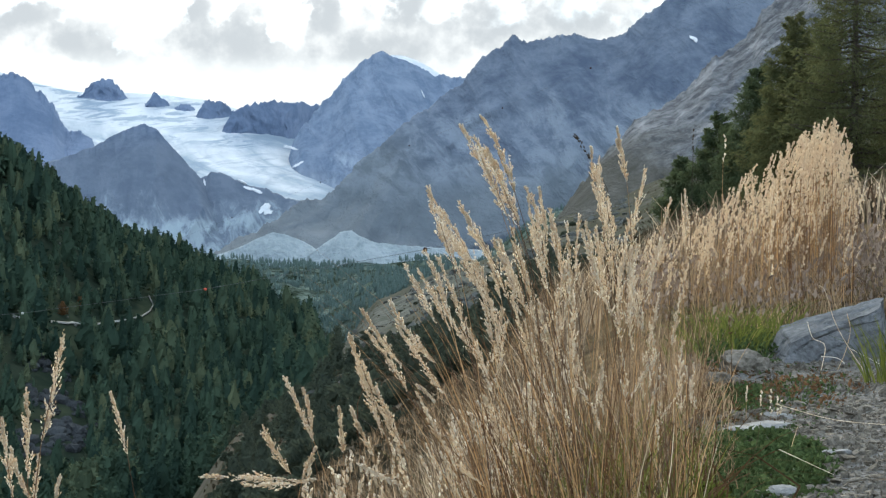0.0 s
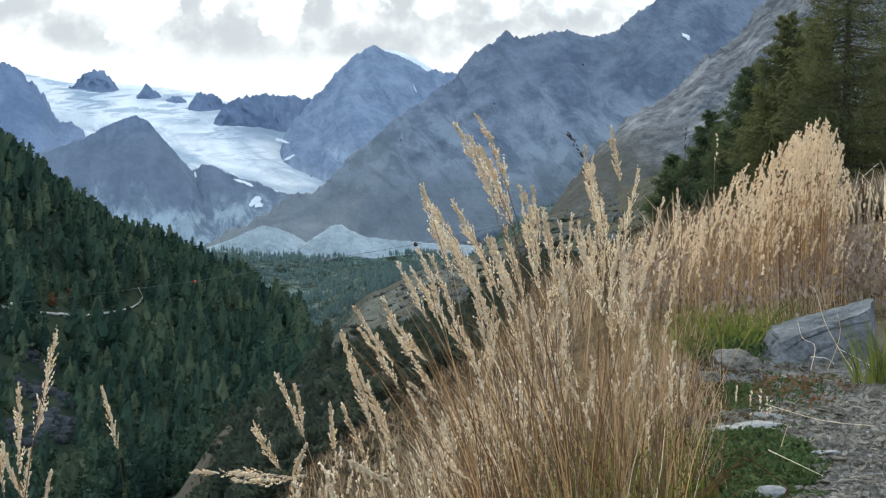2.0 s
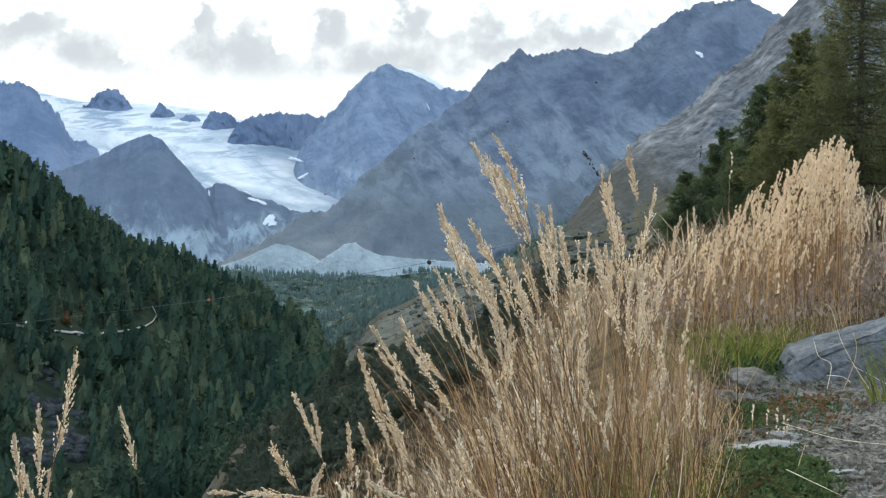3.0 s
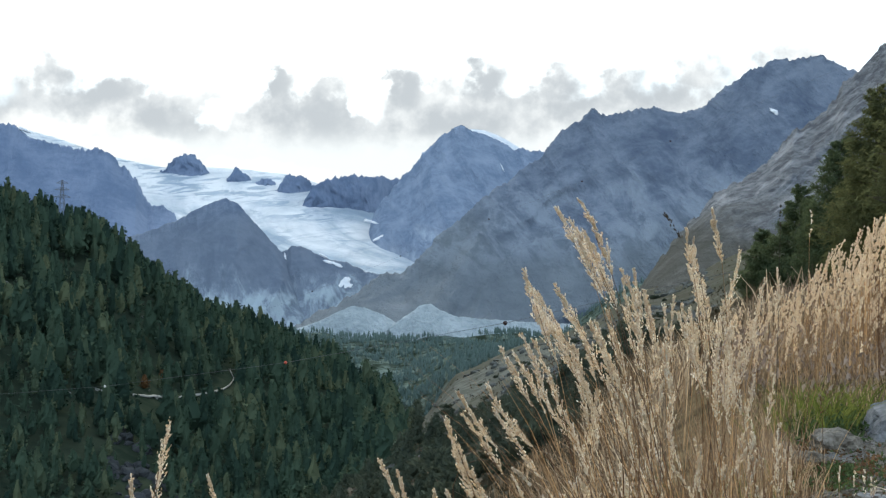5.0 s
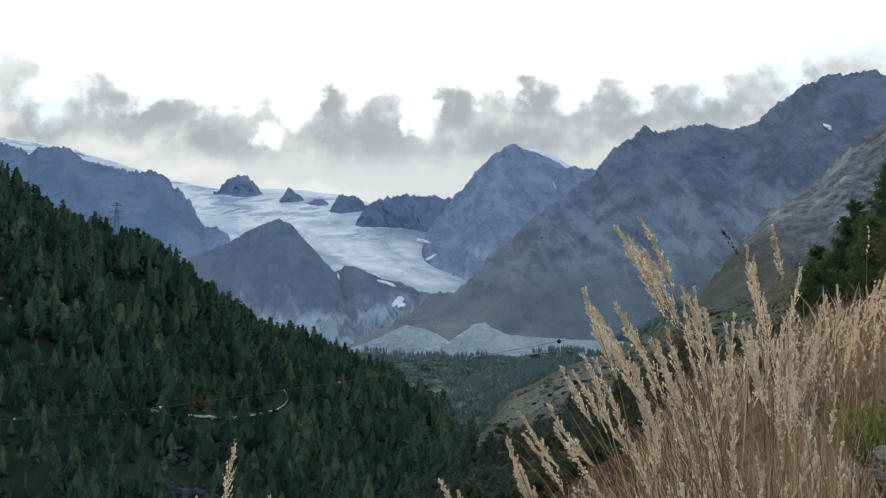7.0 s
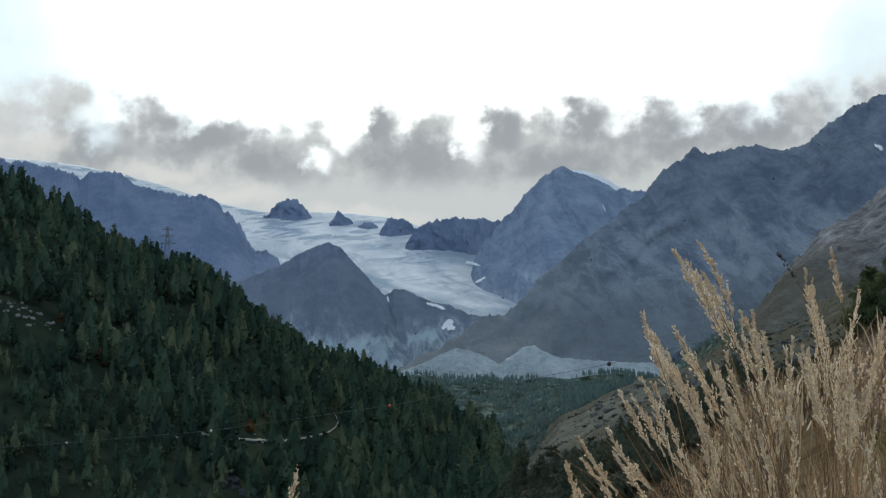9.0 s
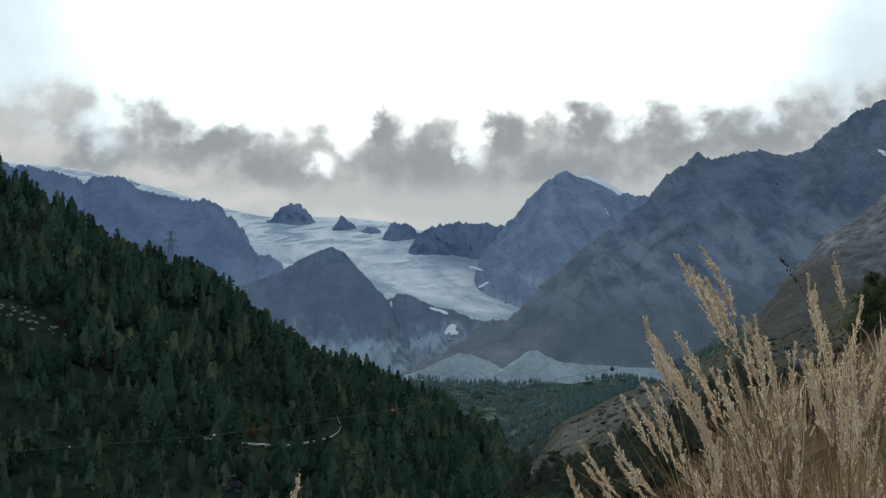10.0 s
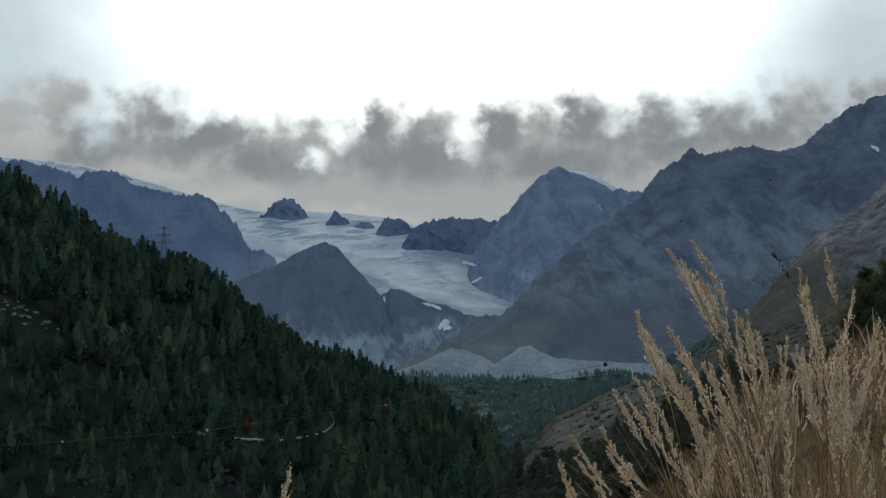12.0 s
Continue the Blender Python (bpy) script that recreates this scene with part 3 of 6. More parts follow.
GLACIER = [
    (-19.73, 5.62, 4700), (-18.19, 5.54, 4700), (-17.16, 5.42, 4700), (-16.11, 5.22, 4700), (-14.71, 4.88, 4700), (-13.12, 4.38, 4700), 
    (-12.06, 4.14, 4700), (-11.35, 4.02, 4700), (-10.10, 4.05, 4700), (-8.85, 4.02, 4700), (-7.60, 3.89, 4700), (-6.70, 3.66, 4680), 
    (-5.62, 3.29, 4650), (-4.73, 2.93, 4680), (-3.83, 2.48, 4680), (-2.76, 1.94, 4680), 
]
mountain("glacier", GLACIER, 0.15, 1290, M_ICE, 5, "pale crevassed glacier flowing down between dark rock walls", jag=0.008, amp=26, grain=150, bend=1.05, rows=90, category="glacier")

LEFT_RIDGE = [
    (-22.42, 6.41, 4050), (-20.75, 6.00, 4050), (-19.39, 5.55, 4050), (-18.70, 5.46, 4050), (-17.85, 5.32, 4030), (-17.15, 5.03, 4020), 
    (-16.90, 5.21, 4010), (-16.11, 5.26, 4000), (-15.68, 5.00, 4000), (-14.97, 4.75, 3990), (-14.18, 4.58, 3980), (-13.48, 4.59, 3960), 
    (-13.04, 4.42, 3950), (-12.68, 4.03, 3940), (-12.20, 3.71, 3930), (-11.98, 3.18, 3920), (-11.84, 2.88, 3910), (-11.43, 2.83, 3900), 
    (-10.99, 2.61, 3890), (-10.88, 2.26, 3885), 
]
ridge_face = mountain("mountain", LEFT_RIDGE, -0.2, 620, M_RIDGE, 12, "dark rocky ridge, tinted blue by haze, beside the glacier", jag=0.15, amp=48, grain=260, bend=1.15, shear=-0.7)



def ice_distance(az, el):
    """How far off the glacier's surface lies in a direction."""
    g = np.array(GLACIER)
    crest = np.interp(az, g[:, 0], g[:, 1])
    return 4700 - 1290 * (1 - np.clip((el - 0.15) / (crest - 0.15), 0, 1) ** (1 / 1.05))


for n, (pts, base) in enumerate((
    ([
    (-11.49, 3.86, 4600), (-11.28, 4.00, 4600), (-11.21, 4.18, 4600), (-10.99, 4.33, 4600), (-10.78, 4.42, 4600), (-10.46, 4.42, 4600), 
    (-10.21, 4.33, 4600), (-10.14, 4.15, 4600), (-9.99, 3.97, 4600), (-9.85, 3.83, 4600), 
], 3.75),
    ([
    (-9.39, 3.69, 4560), (-9.26, 3.87, 4560), (-9.14, 4.01, 4560), (-8.99, 3.98, 4560), (-8.81, 3.87, 4560), (-8.63, 3.66, 4560), 
], 3.5),
    ([
    (-8.49, 3.59, 4540), (-8.28, 3.71, 4540), (-7.99, 3.68, 4540), (-7.74, 3.52, 4540), 
], 3.4),
    ([
    (-7.85, 3.30, 4500), (-7.70, 3.66, 4500), (-7.52, 3.82, 4500), (-7.27, 3.89, 4500), (-6.99, 3.79, 4500), (-6.74, 3.55, 4500), (-6.59, 3.27, 4500), 
], 3.15),
    ([
    (-7.27, 2.48, 4420), (-7.02, 2.91, 4420), (-6.74, 3.45, 4420), (-6.48, 3.66, 4420), (-5.80, 3.81, 4420), (-5.35, 3.86, 4420), (-4.73, 3.89, 4420), 
    (-4.19, 3.77, 4420), (-3.83, 3.70, 4420), (-3.47, 3.37, 4420), 
], 2.6),
)):
    pts = [(a, e, ice_distance(a, base) + 15) for a, e, d in pts]
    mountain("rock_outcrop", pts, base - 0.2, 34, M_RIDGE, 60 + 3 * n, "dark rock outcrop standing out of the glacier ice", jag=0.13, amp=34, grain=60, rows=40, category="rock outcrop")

PEAK = [
    (-5.05, 1.23, 4050), (-4.94, 1.94, 4060), (-4.80, 2.52, 4080), (-4.51, 3.02, 4100), (-4.19, 3.41, 4130), (-3.96, 3.70, 4150), (-3.56, 4.12, 4160), 
    (-3.20, 4.62, 4160), (-2.75, 5.07, 4170), (-2.30, 5.33, 4170), (-2.03, 5.49, 4170), (-1.50, 5.29, 4170), (-0.88, 5.04, 4170), (-0.25, 4.75, 4180), 
    (0.63, 4.65, 4180), (1.87, 4.20, 4180), (3.27, 3.69, 4180), 
]
PEAK = [(a, e, d + 110) for a, e, d in PEAK]
peak_face = mountain("mountain", PEAK, -1.5, 760, M_PEAK, 23, "steep pyramid-shaped slate-grey peak, tinted blue by haze, above the glacier", jag=0.10, amp=110, grain=220, shear=-0.5)
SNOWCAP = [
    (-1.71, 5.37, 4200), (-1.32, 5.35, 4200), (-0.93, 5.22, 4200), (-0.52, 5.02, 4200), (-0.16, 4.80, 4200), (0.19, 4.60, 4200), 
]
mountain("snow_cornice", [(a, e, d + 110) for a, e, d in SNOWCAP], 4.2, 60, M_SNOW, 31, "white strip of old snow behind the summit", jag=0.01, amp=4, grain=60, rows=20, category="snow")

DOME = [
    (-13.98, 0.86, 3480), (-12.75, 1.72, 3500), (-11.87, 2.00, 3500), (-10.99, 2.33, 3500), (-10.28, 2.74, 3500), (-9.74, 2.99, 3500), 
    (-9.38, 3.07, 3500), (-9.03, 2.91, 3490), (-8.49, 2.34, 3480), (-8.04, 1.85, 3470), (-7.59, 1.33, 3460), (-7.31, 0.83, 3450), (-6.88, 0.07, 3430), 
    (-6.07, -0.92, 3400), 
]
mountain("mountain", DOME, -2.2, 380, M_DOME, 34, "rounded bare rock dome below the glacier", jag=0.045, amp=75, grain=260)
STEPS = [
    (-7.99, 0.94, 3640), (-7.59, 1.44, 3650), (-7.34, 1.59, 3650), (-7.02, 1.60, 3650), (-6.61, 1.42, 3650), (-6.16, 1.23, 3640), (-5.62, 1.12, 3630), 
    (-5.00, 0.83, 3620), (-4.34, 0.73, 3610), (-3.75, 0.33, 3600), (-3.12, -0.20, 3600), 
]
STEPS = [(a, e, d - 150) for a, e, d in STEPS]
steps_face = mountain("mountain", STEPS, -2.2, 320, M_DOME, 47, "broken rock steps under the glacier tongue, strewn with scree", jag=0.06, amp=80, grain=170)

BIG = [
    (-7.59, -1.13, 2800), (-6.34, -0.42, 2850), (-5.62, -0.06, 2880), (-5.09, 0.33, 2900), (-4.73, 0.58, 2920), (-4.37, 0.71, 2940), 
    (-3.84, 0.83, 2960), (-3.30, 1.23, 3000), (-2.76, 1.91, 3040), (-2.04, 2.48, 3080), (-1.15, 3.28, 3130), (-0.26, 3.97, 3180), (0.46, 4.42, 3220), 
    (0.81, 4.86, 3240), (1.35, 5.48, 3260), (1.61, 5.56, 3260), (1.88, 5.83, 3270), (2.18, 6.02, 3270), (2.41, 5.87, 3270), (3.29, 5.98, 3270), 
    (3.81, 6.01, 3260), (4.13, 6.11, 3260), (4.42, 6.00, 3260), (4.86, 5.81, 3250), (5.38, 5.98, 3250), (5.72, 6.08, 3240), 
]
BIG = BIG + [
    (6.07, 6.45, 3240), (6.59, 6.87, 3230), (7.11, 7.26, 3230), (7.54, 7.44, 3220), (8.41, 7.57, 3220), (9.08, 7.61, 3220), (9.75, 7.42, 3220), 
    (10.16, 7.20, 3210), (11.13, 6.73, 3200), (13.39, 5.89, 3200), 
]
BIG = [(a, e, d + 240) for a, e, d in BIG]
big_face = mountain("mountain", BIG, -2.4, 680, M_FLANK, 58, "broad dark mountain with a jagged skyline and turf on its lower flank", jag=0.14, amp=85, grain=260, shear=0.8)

CLIFF = [
    (3.24, -0.29, 1330), (3.52, 0.15, 1340), (3.87, 0.72, 1350), (4.40, 1.42, 1360), (4.92, 2.12, 1380), (5.62, 2.85, 1400), (5.97, 3.37, 1420), 
    (6.66, 3.73, 1430), (7.24, 4.02, 1440), (7.72, 4.46, 1450), (7.95, 4.74, 1460), (8.38, 5.28, 1470), (8.97, 5.55, 1480), (9.65, 6.20, 1490), 
    (9.91, 6.79, 1500), (10.55, 7.28, 1500), (11.49, 8.33, 1500), (13.46, 9.58, 1500), (15.86, 11.07, 1500), (19.68, 11.71, 1500), 
]
mountain("mountain", CLIFF, -0.6, 420, M_CLIFF, 71, "bare pale grey cliff rising above the larches", jag=0.12, amp=62, grain=75, bend=1.1, shear=0.9)

for n, pts in enumerate((
    [
    (-7.59, -1.13, 2760), (-6.61, -0.83, 2760), (-5.80, -0.42, 2760), (-5.41, -0.27, 2760), (-5.00, -0.31, 2760), (-4.34, -0.56, 2760), 
    (-3.93, -0.83, 2760), (-3.57, -1.06, 2760), 
],
    [
    (-4.20, -0.91, 2730), (-3.75, -0.59, 2730), (-3.27, -0.25, 2730), (-2.91, -0.15, 2730), (-2.59, -0.38, 2730), (-2.06, -0.56, 2730), 
    (-1.17, -0.63, 2730), (-0.10, -0.70, 2730), (1.13, -0.73, 2730), (2.53, -0.82, 2730), 
],
)):
    pts = [(a, e, d - 100) for a, e, d in pts]
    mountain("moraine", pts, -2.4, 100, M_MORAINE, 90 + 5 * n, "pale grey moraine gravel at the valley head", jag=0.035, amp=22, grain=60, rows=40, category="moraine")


def snow_patch(face, az, el, wide, tall, lean, seed, label="small white patch of old snow or waterfall on rock"):
    """Old snow, and in one place a waterfall, on a mountain face, spread over wide by tall degrees."""
    eye = np.array([0, 0, EYE_Z])
    rel = face - eye
    flat = np.hypot(rel[:, 0], rel[:, 1])
    f_az, f_el = np.degrees(np.arctan2(rel[:, 0], rel[:, 1])), np.degrees(np.arctan2(rel[:, 2], flat))
    rings, spokes = 7, 36
    t = np.arange(spokes) * 2 * math.pi / spokes
    edge = 1 + 0.9 * fbm(np.cos(t) * 1.7 + seed, np.sin(t) * 1.7, seed, 4)
    k = (np.arange(rings + 1) / rings)[None, :]
    u, w = np.cos(t)[:, None] * edge[:, None] * k * wide / 2, np.sin(t)[:, None] * edge[:, None] * k * tall / 2
    a = az + u * math.cos(lean) - w * math.sin(lean)
    e = el + u * math.sin(lean) + w * math.cos(lean)
    d = np.empty_like(a)
    for i in np.ndindex(a.shape):
        gap = (f_az - a[i]) ** 2 + (f_el - e[i]) ** 2
        near = np.argpartition(gap, 5)[:5]
        near = near[flat[near] < flat[near].min() + 60]
        d[i] = np.average(flat[near], weights=1 / (gap[near] + 1e-5))
    d = d - 2.5 * (1 - k**4) - 1.0 + 3.0 * k**8
    me = mesh_from("snow_patch", polar(a, e, d).reshape(-1, 3), grid_faces(spokes, rings + 1, wrap=True), M_SNOW)
    tagged(new("snow_patch", me), label, "snow", "patches of old snow")


for face, spots in (
    (steps_face, [
    (-5.64, 0.51, 26, 11, 38), (-5.52, 0.41, 16, 12, 10), (-6.12, 1.12, 26, 6, -20), (-5.87, 1.03, 22, 6, -25), (-6.30, 1.30, 14, 5, -30), 
    # this narrow upright patch stands for a waterfall
    (-7.52, 1.23, 4, 24, 0), 
]),
    (peak_face, [
    (-0.68, 4.15, 2.2, 16, 25), (-4.80, 2.41, 26, 5, -12), (-4.62, 1.89, 22, 5, 25), 
]),
    (big_face, [
    (7.81, 5.92, 18, 7, -35), 
]),
    (ridge_face, [
    (-12.67, 1.66, 30, 10, 20), (-15.59, 5.06, 22, 6, -20), 
]),
):
    for n, (az, el, w, h, lean) in enumerate(spots):
        snow_patch(face, az, el, w * 0.0179, h * 0.0179, radians(lean), 7 * n + 3)


# ---- trees ----

def unit(v):
    return v / np.maximum(np.linalg.norm(v, axis=-1, keepdims=True), 1e-9)


def sprays(centre, along, size, width, rng, cross=True):
    """Small pointed needle sprays: one or two crossed diamonds each."""
    n = len(centre)
    along = unit(along)
    side = unit(np.cross(along, unit(rng.normal(size=(n, 3)) + 1e-3)))
    up = np.cross(along, side)
    size, width = np.asarray(size)[:, None], np.asarray(width)[:, None]
    out, faces = [], []
    for k, s in enumerate((side, up) if cross else (side,)):
        bend = 0.15 * size * rng.normal(size=(n, 1)) * np.array([0, 0, 1.0])
        out.append(np.stack([centre - along * size * 0.45, centre + s * width + bend, centre + along * size * 0.55, centre - s * width + bend], 1))
    verts = np.concatenate([o.reshape(-1, 3) for o in out])
    quads = np.arange(len(verts)).reshape(-1, 4)
    return verts, quads


def limb(a, b, ra, rb, sides=5):
    """A tapered bough from a to b."""
    a, b = np.asarray(a, float), np.asarray(b, float)
    d = unit(b - a)
    s = unit(np.cross(d, [0.31, 0.17, 0.93]))
    t = np.cross(d, s)
    ang = np.arange(sides) * 2 * math.pi / sides
    ring = np.cos(ang)[:, None] * s + np.sin(ang)[:, None] * t
    verts = np.concatenate([a + ring * ra, b + ring * rb])
    i = np.arange(sides)
    j = (i + 1) % sides
    return verts, np.stack([i, j, j + sides, i + sides], -1)


def tube(points, radii, sides=4):
    p, r = np.asarray(points, float), np.asarray(radii, float)
    d = unit(np.gradient(p, axis=0))
    s = unit(np.cross(d, [0.9, 0.3, 0.1]))
    t = np.cross(d, s)
    a = np.arange(sides) * 2 * math.pi / sides
    v = p[:, None] + (np.cos(a)[None, :, None] * s[:, None] + np.sin(a)[None, :, None] * t[:, None]) * r[:, None, None]
    n = len(p)
    i, j = np.meshgrid(np.arange(n - 1), np.arange(sides), indexing="ij")
    k = (j + 1) % sides
    return v.reshape(-1, 3), np.stack([i * sides + j, i * sides + k, (i + 1) * sides + k, (i + 1) * sides + j], -1).reshape(-1, 4)


def stack_meshes(pieces):
    verts, faces, off = [], [], 0
    for v, f in pieces:
        verts.append(v)
        faces.append(f + off)
        off += len(v)
    return np.concatenate(verts), np.concatenate(faces)


def conifer(h, seed, tufts, spread=0.19, low=0.12, airy=0.0, tuft=0.085, tiers=9):
    """Trunk and crown arrays of a conifer h metres tall, its foot at the origin: a ragged dark heart and loose sprays round it.
    airy: how far the sprays stand apart from the heart; tiers: rings of the heart."""
    rng = np.random.default_rng(seed)
    lean = rng.normal(size=2) * 0.02 * h
    trunk = tube([(0, 0, -0.06 * h), (lean[0] * 0.5, lean[1] * 0.5, 0.5 * h), (lean[0], lean[1], 0.97 * h)], (0.016 * h, 0.010 * h, 0.002 * h), 5)
    side, blunt = rng.uniform(0, 6.28), rng.uniform(0.38, 0.75)

    def reach_at(t, ang):
        belly = np.minimum(1, (t - low) * 3.5 + 0.45)
        lump = 1 + 0.20 * np.cos(ang - side + 5 * t) + 0.16 * np.sin(3 * ang + 11 * t + side)
        return spread * h * np.clip(1.02 - t, 0.01, 1) ** blunt * belly * lump

    # the heart of the crown
    m = 7
    t = low + (1 - low) * np.linspace(0, 0.97, tiers)[:, None]
    ang = np.arange(m)[None] * 2 * math.pi / m + 0.5 * rng.normal(size=(tiers, m)) * 0.4
    r = reach_at(t, ang) * rng.uniform(0.42, 0.86, (tiers, m)) * (1 - 0.45 * airy)
    z = t * h + 0.05 * h * rng.normal(size=(tiers, m)) * (1 - t)
    heart = np.stack([np.cos(ang) * r + lean[0] * t, np.sin(ang) * r + lean[1] * t, z], -1)
    verts = [heart.transpose(1, 0, 2).reshape(-1, 3)]
    quads = grid_faces(m, tiers, wrap=True)
    faces = [np.concatenate([quads[:, [0, 1, 2]], quads[:, [0, 2, 3]]])]
    off = m * tiers
    # sprays, thicker towards the outside
    t = low + (1 - low) * rng.random(tufts) ** 1.15
    ang = rng.random(tufts) * 2 * math.pi
    reach = reach_at(t, ang)
    q = 0.45 + 0.6 * rng.random(tufts) ** 0.8
    out = np.stack([np.cos(ang), np.sin(ang), 0 * ang], -1)
    c = out * (reach * q)[:, None]
    c[:, 2] = t * h - 0.1 * reach * q
    c[:, :2] += lean[None] * t[:, None]
    along = out * 0.7 + np.stack([0 * t, 0 * t, 0.15 + 1.4 * np.clip(t - 0.5, 0, 1)], -1) + 0.6 * rng.normal(size=(tufts, 3))
    size = 1.3 * tuft * h * rng.uniform(0.5, 1.3, tufts) * (1.2 - 0.6 * t)
    sv, sf = sprays(c, along, size, size * rng.uniform(0.3, 0.5, tufts), rng, False)
    sf = np.concatenate([sf[:, [0, 1, 2]], sf[:, [0, 2, 3]]])
    verts.append(sv)
    faces.append(sf + off)
    return trunk, (np.concatenate(verts), np.concatenate(faces))


def tree_thing(trunk_me, crown_me, label, group="", name="conifer"):
    root = new(name)
    tagged(root, label, "tree", group)
    part("trunk", trunk_me, root)
    part("crown", crown_me, root)
    return root


def tree_meshes(h, seed, tufts, crown_mat, **shape):
    (tv, tf), (cv, cf) = conifer(h, seed, tufts, **shape)
    return mesh_from("trunk", tv, tf, M_BARK), mesh_from("crown", cv, cf, crown_mat, smooth=False)


def scatter(n, az0, az1, r0, r1, rng):
    az = rng.uniform(az0, az1, n)
    r = np.sqrt(rng.uniform(r0 * r0, r1 * r1, n))
    return az, r, r * np.sin(np.radians(az)), r * np.cos(np.radians(az))


def reach_ground(az, el):
    """Distance at which a sight line from the standpoint first meets the ground beyond 15 m."""
    r = np.exp(np.linspace(math.log(15), math.log(4000), 1500))
    a = radians(az)
    z = ground_z(r * math.sin(a), r * math.cos(a))
    below = np.nonzero(EYE_Z + r * math.tan(radians(el)) < z)[0]
    return float(r[below[0]]) if len(below) else 1200.0


# the forest road that bends across the wooded spur
ROAD = [
    (-12.20, -3.13), (-11.81, -3.21), (-11.42, -3.19), (-11.03, -3.21), (-10.43, -3.16), (-9.90, -3.09), (-9.45, -2.97), (-9.19, -2.81), 
    (-9.08, -2.64), (-9.14, -2.48), (-9.22, -2.33), 
]
ROAD = [(np.interp(k, range(11), [q[0] for q in ROAD]), np.interp(k, range(11), [q[1] for q in ROAD])) for k in np.linspace(0, 10, 31)]
ROAD = [(az, el, reach_ground(az, el)) for az, el in ROAD]
# bare rocks among the trees, and their spread in metres
SCREE = [
    # the rocks at azimuth -4.35 stand in for the pale stream bed
    (-9.41, -1.48, 9, 16), (-8.98, -1.77, 8, 10), (-4.35, -2.97, 12, 26), (-15.6, 0.04, 6, 9), (-14.15, -3.06, 4, 6), (-19.16, 0.99, 15, 24), (-18.48, 0.74, 12, 14), (-11.35, -3.19, 7, 10), (-13.22, -2.99, 4, 5), 
    (-11.86, -0.77, 5, 5), (-12.07, -5.6, 16, 44), (-11.56, -6.62, 14, 40), (-12.6, -6.9, 13, 36), (-12.3, -4.7, 9, 16), 
]
SCREE = [(az, el, reach_ground(az, el), spread, n) for az, el, spread, n in SCREE]


